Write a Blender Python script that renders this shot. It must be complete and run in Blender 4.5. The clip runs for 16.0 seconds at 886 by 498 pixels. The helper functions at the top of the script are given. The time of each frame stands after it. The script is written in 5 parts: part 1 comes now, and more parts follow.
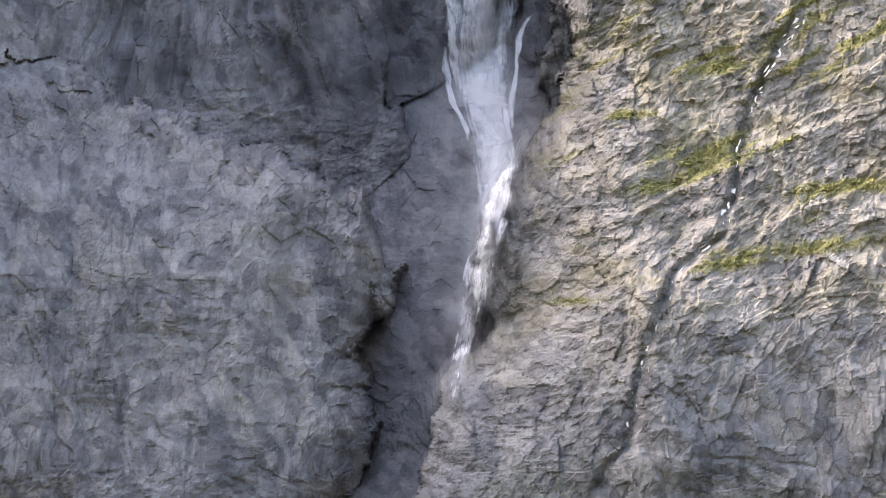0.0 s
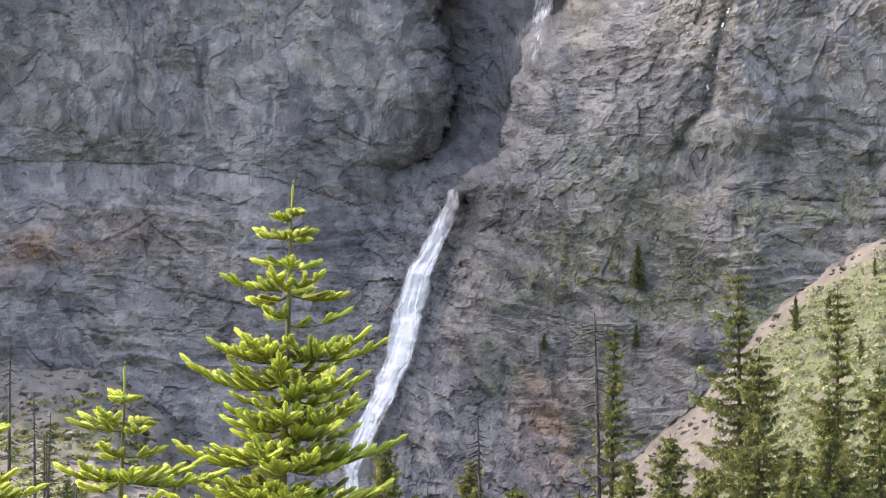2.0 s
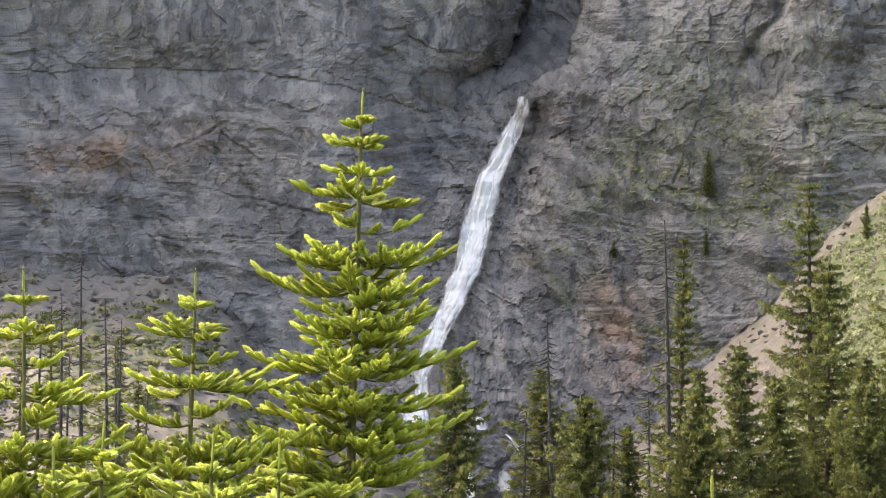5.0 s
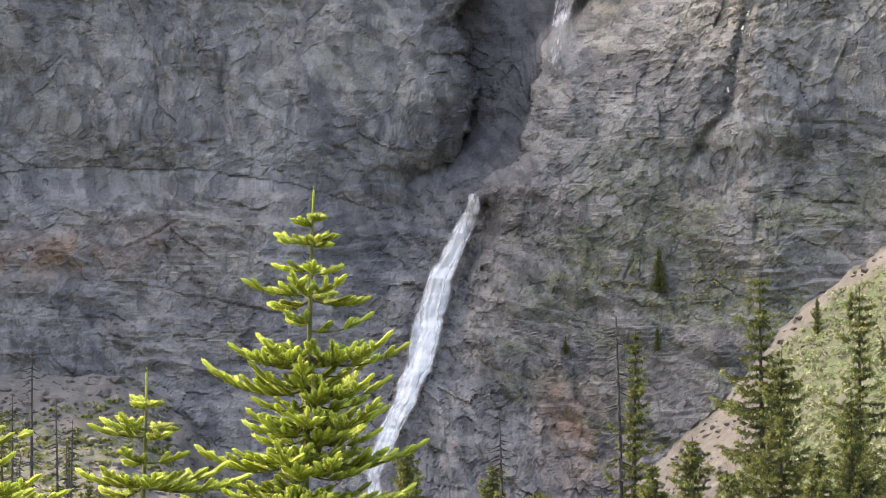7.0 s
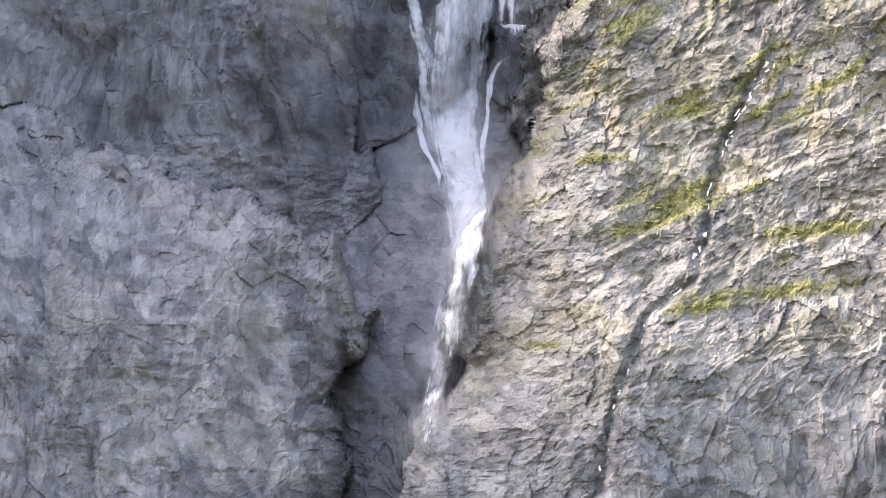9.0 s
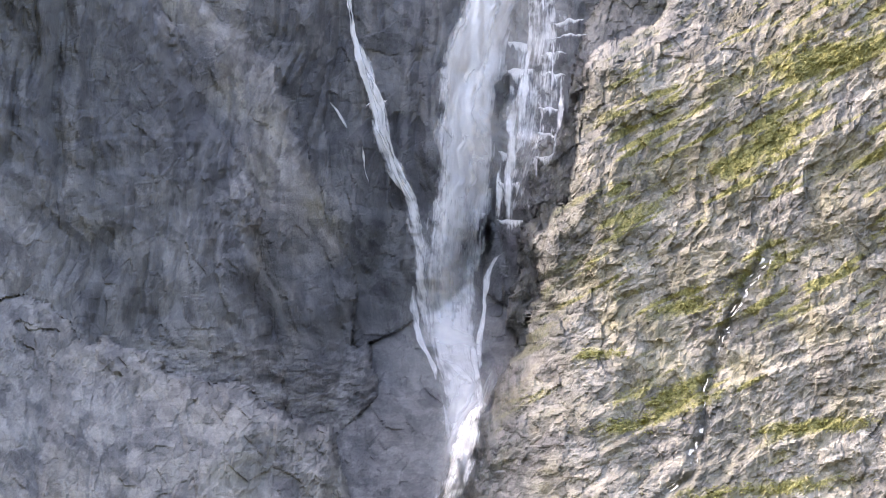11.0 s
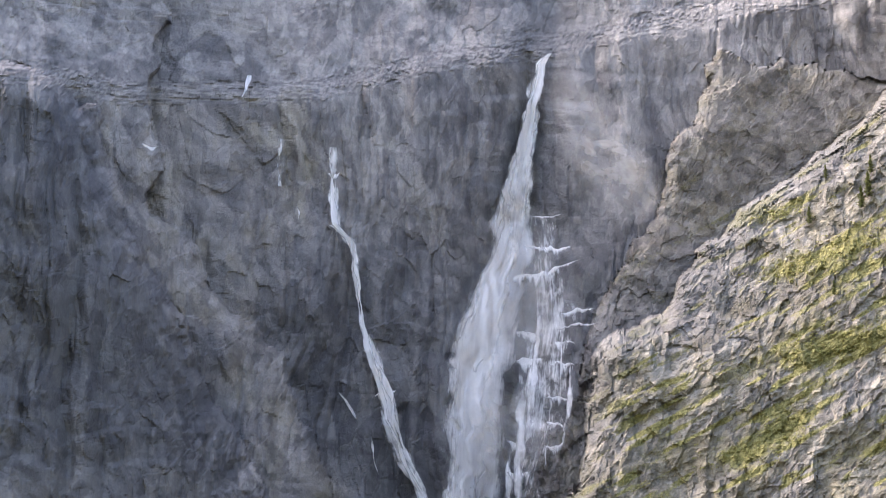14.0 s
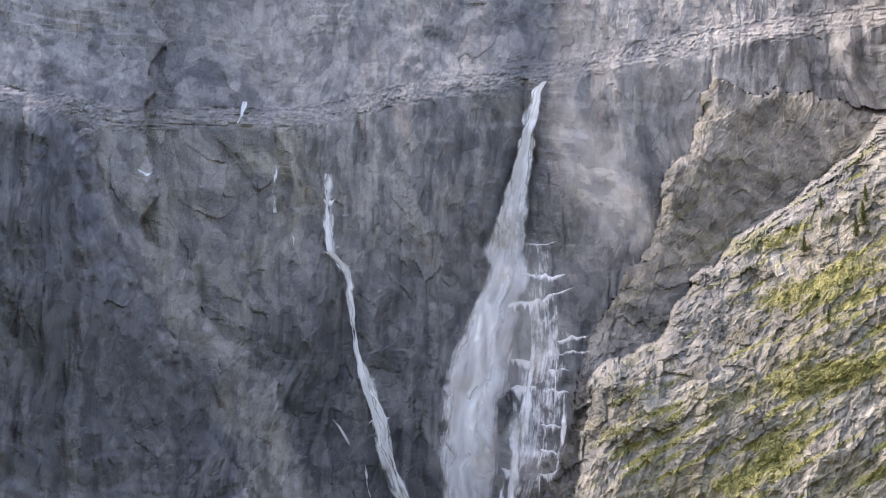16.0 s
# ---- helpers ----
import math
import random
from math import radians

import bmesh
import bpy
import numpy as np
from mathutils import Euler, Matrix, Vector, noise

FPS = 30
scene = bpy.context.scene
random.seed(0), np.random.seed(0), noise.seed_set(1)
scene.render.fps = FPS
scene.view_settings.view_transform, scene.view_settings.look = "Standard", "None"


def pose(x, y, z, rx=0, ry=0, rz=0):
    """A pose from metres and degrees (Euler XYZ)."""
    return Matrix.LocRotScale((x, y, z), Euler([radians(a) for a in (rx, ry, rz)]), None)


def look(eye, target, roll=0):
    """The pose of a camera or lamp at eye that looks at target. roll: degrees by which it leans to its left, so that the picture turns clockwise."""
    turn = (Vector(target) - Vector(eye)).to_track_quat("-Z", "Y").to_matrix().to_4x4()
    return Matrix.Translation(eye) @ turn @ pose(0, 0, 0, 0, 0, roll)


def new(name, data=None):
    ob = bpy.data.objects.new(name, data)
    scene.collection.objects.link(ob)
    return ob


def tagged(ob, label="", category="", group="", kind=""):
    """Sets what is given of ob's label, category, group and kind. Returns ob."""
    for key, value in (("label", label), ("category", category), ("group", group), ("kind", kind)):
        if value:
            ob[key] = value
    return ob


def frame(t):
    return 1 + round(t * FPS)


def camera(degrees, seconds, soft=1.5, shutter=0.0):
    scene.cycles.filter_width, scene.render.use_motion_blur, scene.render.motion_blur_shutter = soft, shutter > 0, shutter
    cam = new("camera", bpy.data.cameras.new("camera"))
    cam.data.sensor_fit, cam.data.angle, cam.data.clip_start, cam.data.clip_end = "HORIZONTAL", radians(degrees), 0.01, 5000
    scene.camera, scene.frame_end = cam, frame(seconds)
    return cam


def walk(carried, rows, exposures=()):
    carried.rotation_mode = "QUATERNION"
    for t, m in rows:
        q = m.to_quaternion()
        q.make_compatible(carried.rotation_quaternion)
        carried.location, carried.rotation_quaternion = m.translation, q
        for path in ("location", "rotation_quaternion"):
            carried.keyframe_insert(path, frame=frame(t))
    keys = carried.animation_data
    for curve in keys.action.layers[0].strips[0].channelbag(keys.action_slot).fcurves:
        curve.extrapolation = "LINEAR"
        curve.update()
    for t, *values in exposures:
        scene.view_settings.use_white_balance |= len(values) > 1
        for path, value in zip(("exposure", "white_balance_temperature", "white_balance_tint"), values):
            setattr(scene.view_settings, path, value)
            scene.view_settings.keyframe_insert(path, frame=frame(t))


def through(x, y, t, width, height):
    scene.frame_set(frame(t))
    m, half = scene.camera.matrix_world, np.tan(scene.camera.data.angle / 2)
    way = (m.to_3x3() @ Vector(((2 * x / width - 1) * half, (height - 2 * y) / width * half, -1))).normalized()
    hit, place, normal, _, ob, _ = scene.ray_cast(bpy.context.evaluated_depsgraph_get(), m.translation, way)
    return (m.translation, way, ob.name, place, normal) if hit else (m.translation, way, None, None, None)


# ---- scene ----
FOV = 17.14
EYE = (0.0, 0.0, 1.7)
cam = camera(FOV, 16.0, soft=0.9)


def aim(bearing, rise, roll):
    """A camera that looks at a bearing (degrees right of +y) and a rise above the horizon, with its picture's roll."""
    return pose(*EYE, 0, 0, -bearing) @ pose(0, 0, 0, 90 + rise, 0, 0) @ pose(0, 0, 0, 0, 0, roll)


ROWS = [
    (0, 2.336, 14.423, 0.004),
    (0.5, 2.448, 12.025, 0.281),
    (1, 2.649, 10.900, 0.225),
    (1.5, 1.831, 9.532, 0.039),
    (2, 0.764, 7.858, 0.185),
    (2.5, 0.492, 6.505, 0.451),
    (3, 0.409, 5.776, 0.556),
    (3.5, -0.000, 6.589, 0.452),
    (4, -0.519, 6.052, 0.408),
    (4.2, -0.728, 6.028, 0.445),
    (6.3, -0.066, 6.266, 0.205),
    (6.5, 0.014, 6.517, 0.113),
    (7, 0.351, 7.941, -0.045),
    (7.5, 2.000, 10.043, -0.112),
    (8, 3.188, 11.973, -0.497),
    (8.5, 3.123, 13.759, -0.490),
    (8.7, 3.021, 14.459, -0.431),
    (10.8, 2.887, 18.418, 0.124),
    (11, 2.994, 19.081, -0.049),
    (11.5, 3.054, 20.771, -0.251),
    (12, 2.751, 21.369, -0.152),
    (12.5, 2.752, 21.747, -0.347),
    (13, 2.425, 22.870, -0.211),
    (13.5, 2.713, 24.558, -0.127),
    (14, 2.822, 24.728, -0.240),
    (14.5, 2.962, 23.620, -0.208),
    (15, 2.996, 22.537, -0.044),
    (15.5, 2.897, 23.517, -0.019),
    (16, 2.936, 25.255, -0.007),]
EXPOSURES = [(0, 2.3, 6750, 18.5), (1, 2.43, 6750, 18.5), (2, 2.3, 6900, 16.5), (3, 2.32, 7450, 12.5), (3.5, 2.18, 7450, 12.5), (6.5, 2.15, 7300, 13), (7.5, 2.17, 6900, 16.5), (8.5, 2.68, 6750, 18.5),
             (11, 2.55, 6750, 18.5), (12, 2.27, 6650, 18.5), (13, 2.25, 6650, 18.5), (16, 2.12, 6700, 17.5)]
walk(cam, [(t, aim(b, r, o)) for t, b, r, o in ROWS], EXPOSURES)

# ---- light ----
SUN = Vector((-0.62, 0.20, 0.77)).normalized()
world = bpy.data.worlds.new("sky")
scene.world = world
world.use_nodes = True
wn = world.node_tree.nodes
sky = wn.new("ShaderNodeTexSky")
sky.sky_type = "NISHITA"
sky.sun_disc = False
sky.sun_elevation = math.asin(SUN.z)
sky.sun_rotation = math.atan2(SUN.x, SUN.y)
sky.altitude, sky.air_density, sky.dust_density, sky.ozone_density = 300, 1.0, 5.0, 0.6
wn["Background"].inputs["Strength"].default_value = 0.15
world.node_tree.links.new(sky.outputs[0], wn["Background"].inputs["Color"])
sun_data = bpy.data.lights.new("sun", "SUN")
sun_data.energy, sun_data.angle, sun_data.color = 1.05, radians(5.0), (1.0, 0.94, 0.84)
sun = new("sun", sun_data)
sun.matrix_world = look(SUN * 100, (0, 0, 0))


# ---- noise on arrays ----
TABLE = np.random.default_rng(11).random((2048, 2048)).astype(np.float32)


def rnd(i, j=0, seed=0):
    """A random number in 0..1 for each whole number, or pair of them."""
    i = np.asarray(i).astype(np.int32)
    j = np.asarray(j).astype(np.int32)
    return TABLE[(i + 337 * seed) & 2047, (j + 119 * seed + i // 2048) & 2047]


def vnoise(x, y, seed=0):
    """Smooth noise, -1..1."""
    i, j = np.floor(x), np.floor(y)
    u, v = x - i, y - j
    u, v = u * u * u * (u * (6 * u - 15) + 10), v * v * v * (v * (6 * v - 15) + 10)
    a, b = rnd(i, j, seed), rnd(i + 1, j, seed)
    c, d = rnd(i, j + 1, seed), rnd(i + 1, j + 1, seed)
    return 2 * ((a * (1 - u) + b * u) * (1 - v) + (c * (1 - u) + d * u) * v) - 1


def fbm(x, y, octaves=4, seed=0, gain=0.5):
    total, amp = 0, 1.0
    for k in range(octaves):
        total = total + amp * vnoise(x * 2 ** k + 17.3 * k, y * 2 ** k - 9.1 * k, seed + k)
        amp *= gain
    return total


def cells(x, y, seed=0):
    """Jittered cells: the nearest cell's numbers, the offset from its centre, and the gap to the next one."""
    i0, j0 = np.floor(x), np.floor(y)
    best = np.full(x.shape, 9.0)
    second = np.full(x.shape, 9.0)
    ci, cj = np.zeros(x.shape), np.zeros(x.shape)
    dx, dy = np.zeros(x.shape), np.zeros(x.shape)
    for di in (-1, 0, 1):
        for dj in (-1, 0, 1):
            i, j = i0 + di, j0 + dj
            ox, oy = x - i - rnd(i, j, seed), y - j - rnd(i, j, seed + 7)
            d = np.abs(ox) ** 1.6 + np.abs(oy) ** 1.6
            near = d < best
            second = np.where(near, best, np.minimum(second, d))
            best = np.where(near, d, best)
            ci, cj = np.where(near, i, ci), np.where(near, j, cj)
            dx, dy = np.where(near, ox, dx), np.where(near, oy, dy)
    return ci, cj, dx, dy, second - best


def smooth(x, a, b):
    t = np.clip((x - a) / (b - a), 0, 1)
    return t * t * (3 - 2 * t)


def line(points, q, by=1):
    """The other coordinate of a line of (bearing, rise) points at rises q (by=1) or bearings q (by=0)."""
    pts = sorted(points, key=lambda p: p[by])
    return np.interp(q, [p[by] for p in pts], [p[1 - by] for p in pts])


# ---- materials ----
class Mat:
    """A node material, written as nested calls."""

    def __init__(self, name):
        self.m = bpy.data.materials.new(name)
        self.m.use_nodes = True
        self.t = self.m.node_tree
        self.t.nodes.clear()
        self.out = self.t.nodes.new("ShaderNodeOutputMaterial")

    def node(self, kind, **ins):
        n = self.t.nodes.new(kind)
        for k, v in ins.items():
            self.put(n, k, v)
        return n

    def put(self, n, k, v):
        key = int(k[1:]) if k[0] == "i" and k[1:].isdigit() else k.replace("_", " ")
        s = n.inputs[key]
        if isinstance(v, bpy.types.NodeSocket):
            self.t.links.new(v, s)
        else:
            s.default_value = v

    def attr(self, name):
        n = self.node("ShaderNodeAttribute")
        n.attribute_name = name
        return n.outputs["Fac"]

    def place(self, scale=(1, 1, 1)):
        g = self.node("ShaderNodeTexCoord").outputs["Object"]
        return self.node("ShaderNodeMapping", i0=g, i3=scale).outputs[0]

    def uv(self, scale=(1, 1, 1)):
        g = self.node("ShaderNodeTexCoord").outputs["UV"]
        return self.node("ShaderNodeMapping", i0=g, i3=scale).outputs[0]

    def noise(self, scale, detail=5, rough=0.55, at=None, distort=0.0):
        n = self.node("ShaderNodeTexNoise", Scale=scale, Detail=detail, Roughness=rough, Distortion=distort)
        self.put(n, "Vector", at if at else self.place())
        return n.outputs[0]

    def cracks(self, scale, stretch, warp, width):
        """Thin crooked joints: 1 in the joint, 0 on the rock between."""
        n = self.node("ShaderNodeTexNoise", Scale=scale * 1.3, Detail=2.0)
        self.put(n, "Vector", self.place())
        off = self.node("ShaderNodeVectorMath", i0=n.outputs[1], i1=(0.5, 0.5, 0.5))
        off.operation = "SUBTRACT"
        far = self.node("ShaderNodeVectorMath", i0=off.outputs[0])
        far.operation = "SCALE"
        far.inputs["Scale"].default_value = warp
        at = self.node("ShaderNodeVectorMath", i0=self.place(stretch), i1=far.outputs[0])
        v = self.node("ShaderNodeTexVoronoi", Scale=scale)
        v.feature = "DISTANCE_TO_EDGE"
        self.put(v, "Vector", at.outputs[0])
        return self.span(v.outputs["Distance"], width, 0.0)

    def math(self, op, a, b=0.0, clamp=False):
        n = self.node("ShaderNodeMath", i0=a, i1=b)
        n.operation, n.use_clamp = op, clamp
        return n.outputs[0]

    def span(self, v, a, b, c=0.0, d=1.0):
        if a > b:
            a, b, c, d = b, a, d, c
        n = self.node("ShaderNodeMapRange", i0=v, i1=a, i2=b, i3=c, i4=d)
        n.interpolation_type = "SMOOTHSTEP"
        return n.outputs[0]

    def mix(self, f, a, b, mode="MIX"):
        n = self.node("ShaderNodeMix")
        n.data_type, n.blend_type = "RGBA", mode
        for s, v in ((n.inputs[0], f), (n.inputs[6], a), (n.inputs[7], b)):
            if isinstance(v, bpy.types.NodeSocket):
                self.t.links.new(v, s)
            else:
                s.default_value = (*v, 1) if isinstance(v, tuple) and len(v) == 3 else v
        return n.outputs[2]

    def bump(self, height, strength=0.5, distance=0.3):
        return self.node("ShaderNodeBump", Strength=strength, Distance=distance, Height=height).outputs[0]

    def finish(self, shader):
        self.t.links.new(shader, self.out.inputs["Surface"])
        return self.m

    def surface(self, colour, rough=0.9, normal=None, spec=0.3):
        b = self.node("ShaderNodeBsdfPrincipled", Roughness=rough)
        self.put(b, "Base Color", colour if isinstance(colour, bpy.types.NodeSocket) else (*colour, 1))
        self.put(b, "Specular IOR Level", spec)
        if normal:
            self.put(b, "Normal", normal)
        return b.outputs[0]


def rock_material():
    k = Mat("limestone")
    big = k.noise(0.018, 4, 0.6)
    mid = k.noise(0.11, 6, 0.62)
    beds = k.noise(0.22, 5, 0.6, k.place((0.16, 0.16, 1.5)), 0.6)
    drips = k.noise(0.35, 5, 0.6, k.place((1, 1, 0.09)), 0.4)
    fine = k.noise(1.6, 8, 0.72)
    grit = k.noise(5.5, 3, 0.6)
    grey = k.mix(k.span(mid, 0.3, 0.72), (0.22, 0.216, 0.214), (0.32, 0.308, 0.295))
    grey = k.mix(k.span(beds, 0.42, 0.7, 0, 0.5), grey, (0.38, 0.365, 0.345))
    grey = k.mix(k.span(drips, 0.5, 0.72, 0, 0.55), grey, (0.17, 0.17, 0.18))
    runs = k.noise(1.0, 6, 0.68, k.place((1, 1, 0.10)), 0.5)
    grey = k.mix(k.span(runs, 0.54, 0.70, 0, 0.5), grey, (0.40, 0.385, 0.365))
    grey = k.mix(k.span(runs, 0.46, 0.32, 0, 0.55), grey, (0.12, 0.12, 0.126))
    warm = k.math("MULTIPLY", k.span(big, 0.48, 0.68), k.span(fine, 0.35, 0.65, 0.2, 0.7))
    warm = k.math("MULTIPLY", warm, 0.4)
    grey = k.mix(warm, grey, (0.34, 0.295, 0.24))
    grey = k.mix(k.span(fine, 0.54, 0.72, 0, 0.55), grey, (0.44, 0.425, 0.40))
    grey = k.mix(k.span(fine, 0.47, 0.32, 0, 0.45), grey, (0.13, 0.13, 0.132))
    grey = k.mix(k.span(grit, 0.52, 0.68, 0, 0.45), grey, (0.43, 0.41, 0.385))
    grey = k.mix(k.span(grit, 0.48, 0.34, 0, 0.4), grey, (0.14, 0.137, 0.135))
    some = k.span(k.noise(0.06, 3, 0.5), 0.42, 0.6)
    joint = k.math("MULTIPLY", k.cracks(0.16, (1, 1, 0.55), 1.0, 0.04), some)
    thin = k.math("MULTIPLY", k.cracks(0.5, (1, 1, 1.3), 0.45, 0.05), k.span(k.noise(0.09, 3, 0.5), 0.45, 0.62))
    gap = k.math("MAXIMUM", joint, k.math("MULTIPLY", thin, 0.7))
    grey = k.mix(k.math("MULTIPLY", gap, 0.2), grey, (0.09, 0.075, 0.078))
    bright = k.attr("pale")
    grey = k.mix(k.math("MULTIPLY", bright, 0.8), grey, k.mix(k.span(fine, 0.3, 0.7), (0.25, 0.232, 0.20), (0.43, 0.40, 0.345)))
    moss = k.math("MULTIPLY", k.math("MULTIPLY", bright, k.span(k.noise(0.07, 5, 0.65, k.place((0.8, 1, 1.4))), 0.44, 0.62)), k.span(grit, 0.36, 0.6, 0.2, 0.75))
    grey = k.mix(moss, grey, (0.21, 0.19, 0.095))
    soil = k.math("MULTIPLY", k.attr("soil"), k.span(k.noise(0.3, 6, 0.7), 0.36, 0.6, 0.25, 0.9))
    grey = k.mix(soil, grey, k.mix(k.span(fine, 0.35, 0.65), (0.155, 0.140, 0.095), (0.25, 0.225, 0.15)))
    rust = k.math("MULTIPLY", k.attr("rust"), k.span(mid, 0.35, 0.6, 0.1, 0.8))
    grey = k.mix(rust, grey, (0.33, 0.19, 0.11))
    green = k.mix(k.span(fine, 0.35, 0.68), (0.15, 0.15, 0.06), (0.34, 0.31, 0.125))
    tuft = k.noise(0.55, 6, 0.7)
    grow = k.span(k.math("ADD", k.attr("veg"), k.math("ADD", k.math("MULTIPLY", tuft, 0.6), k.math("MULTIPLY", grit, 0.4))), 0.72, 1.0)
    col = k.mix(grow, grey, green)
    dark = k.math("MULTIPLY", k.attr("scrub"), k.span(tuft, 0.36, 0.58, 0, 0.9))
    col = k.mix(dark, col, k.mix(k.span(fine, 0.35, 0.65), (0.075, 0.095, 0.042), (0.21, 0.23, 0.11)))
    # water stains low on the wall, and painted shade elsewhere
    stain_shade_mix = k.math("MULTIPLY", k.attr("stain_shade"), k.span(k.noise(0.25, 5, 0.65, k.place((1, 1, 0.12)), 0.5), 0.3, 0.62, 0.25, 0.62))
    col = k.mix(stain_shade_mix, col, (0.15, 0.154, 0.163))
    block = k.span(k.attr("tone"), -1.0, 1.0)
    col = k.mix(k.math("MULTIPLY", k.math("SUBTRACT", 1.0, grow), 0.9), col, k.mix(1.0, col, k.mix(block, (0.54, 0.54, 0.56), (1.38, 1.36, 1.32)), "MULTIPLY"))
    # wet rock, and shade painted onto the walls, darken through this one mask
    wet_shade = k.attr("wet_shade")
    wet_shade_col = k.mix(1.0, col, (0.52, 0.545, 0.57), "MULTIPLY")
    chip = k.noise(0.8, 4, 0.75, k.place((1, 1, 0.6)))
    wet_shade_col = k.mix(k.span(chip, 0.60, 0.70, 0, 0.55), wet_shade_col, (0.26, 0.255, 0.25))
    wet_shade_col = k.mix(k.span(chip, 0.42, 0.32, 0, 0.6), wet_shade_col, (0.09, 0.093, 0.1))
    col = k.mix(k.math("MULTIPLY", wet_shade, 0.9), col, wet_shade_col)
    rough = k.span(wet_shade, 0, 1, 0.95, 0.5)
    nrm = k.bump(k.math("SUBTRACT", k.math("ADD", k.math("MULTIPLY", fine, 0.5), mid), k.math("MULTIPLY", gap, 0.2)), 0.9, 1.0)
    return k.finish(k.surface(col, rough, nrm, 0.2))


def earth_material(name, a, b, c, scale):
    k = Mat(name)
    n1, n2 = k.noise(scale, 6, 0.6), k.noise(scale * 9, 6, 0.7)
    col = k.mix(k.span(n1, 0.35, 0.65), a, b)
    col = k.mix(k.span(n2, 0.5, 0.75, 0, 0.8), col, c)
    low = k.math("MULTIPLY", k.attr("veg"), k.span(n2, 0.4, 0.6))
    col = k.mix(low, col, (0.07, 0.10, 0.035))
    return k.finish(k.surface(col, 0.95, k.bump(n2, 0.8, 0.4), 0.2))


def needle_material(name, old, fresh, through=0.35):
    k = Mat(name)
    isl = k.node("ShaderNodeNewGeometry").outputs["Random Per Island"]
    f = k.attr("fresh")
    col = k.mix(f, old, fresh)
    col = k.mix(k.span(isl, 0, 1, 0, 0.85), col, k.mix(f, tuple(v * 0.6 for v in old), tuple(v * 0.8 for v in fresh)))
    patch = k.noise(3.0, 3, 0.5)
    col = k.mix(k.span(patch, 0.45, 0.7, 0, 0.35), col, (0.20, 0.17, 0.03))
    d = k.surface(col, 0.55, None, 0.3)
    tr = k.node("ShaderNodeBsdfTranslucent", Color=col).outputs[0]
    return k.finish(k.node("ShaderNodeMixShader", i0=through, i1=d, i2=tr).outputs[0])


def bark_material(name, a, b):
    k = Mat(name)
    n = k.noise(14, 6, 0.65, k.place((1, 1, 0.35)))
    col = k.mix(k.span(n, 0.35, 0.65), a, b)
    return k.finish(k.surface(col, 0.9, k.bump(n, 0.7, 0.01), 0.2))


def water_material(name, low, high, streak, aspect=0.08):
    """Falling water: white threads with gaps between them. The sheet's u runs across and v down."""
    k = Mat(name)
    u = k.attr("across")
    n1 = k.noise(1.0, 5, 0.62, k.uv((streak, streak * aspect, 1)), 0.3)
    n2 = k.noise(1.0, 5, 0.65, k.uv((streak * 0.22, streak * 0.10, 1)), 0.3)
    n3 = k.noise(1.0, 6, 0.62, k.uv((9, 6, 1)), 0.4)
    w = k.math("MULTIPLY", k.math("SUBTRACT", u, 0.5), 2.0)
    body = k.math("SUBTRACT", 1.0, k.math("MULTIPLY", w, w))
    a = k.math("ADD", k.math("MULTIPLY", n1, 0.36), k.math("MULTIPLY", n2, 0.5))
    a = k.math("ADD", k.math("SUBTRACT", a, 0.18), k.math("MULTIPLY", n3, 0.5))
    a = k.math("ADD", a, k.math("MULTIPLY", body, 0.45))
    a = k.math("ADD", a, k.attr("thick"))
    alpha = k.math("MULTIPLY", k.span(a, low, high), k.span(body, 0.0, 0.6))
    tone = k.mix(k.span(n1, 0.35, 0.65), (0.90, 0.89, 0.87), (0.99, 0.985, 0.97))
    d = k.node("ShaderNodeBsdfDiffuse", Color=tone).outputs[0]
    tl = k.node("ShaderNodeBsdfTranslucent", Color=tone).outputs[0]
    white = k.node("ShaderNodeMixShader", i0=0.35, i1=d, i2=tl).outputs[0]
    clear = k.node("ShaderNodeBsdfTransparent").outputs[0]
    return k.finish(k.node("ShaderNodeMixShader", i0=alpha, i1=clear, i2=white).outputs[0])


ROCK = rock_material()
SCREE = earth_material("scree", (0.14, 0.125, 0.11), (0.20, 0.18, 0.155), (0.29, 0.265, 0.23), 0.05)
EARTH = earth_material("bare_earth", (0.082, 0.075, 0.067), (0.125, 0.115, 0.103), (0.20, 0.186, 0.168), 0.06)
SOIL = earth_material("forest_floor", (0.06, 0.05, 0.03), (0.09, 0.085, 0.04), (0.14, 0.12, 0.08), 0.2)
FALLING = water_material("falling_water", 0.74, 1.06, 60)
DENSE = water_material("white_water", 0.50, 0.86, 40)
CHURN = water_material("churned_water", 0.52, 0.95, 34, 0.4)
YOUNG = needle_material("young_needles", (0.13, 0.18, 0.035), (0.70, 0.77, 0.16), 0.5)
OLDER = needle_material("old_needles", (0.047, 0.066, 0.024), (0.31, 0.34, 0.095), 0.38)
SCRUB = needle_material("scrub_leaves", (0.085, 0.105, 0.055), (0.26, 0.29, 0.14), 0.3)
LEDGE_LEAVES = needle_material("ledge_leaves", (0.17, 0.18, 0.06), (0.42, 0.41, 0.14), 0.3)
BARK = bark_material("bark", (0.045, 0.036, 0.03), (0.11, 0.09, 0.072))
GREEN_BARK = bark_material("young_bark", (0.09, 0.10, 0.04), (0.20, 0.19, 0.08))
DEAD = bark_material("dead_wood", (0.035, 0.032, 0.03), (0.105, 0.095, 0.09))


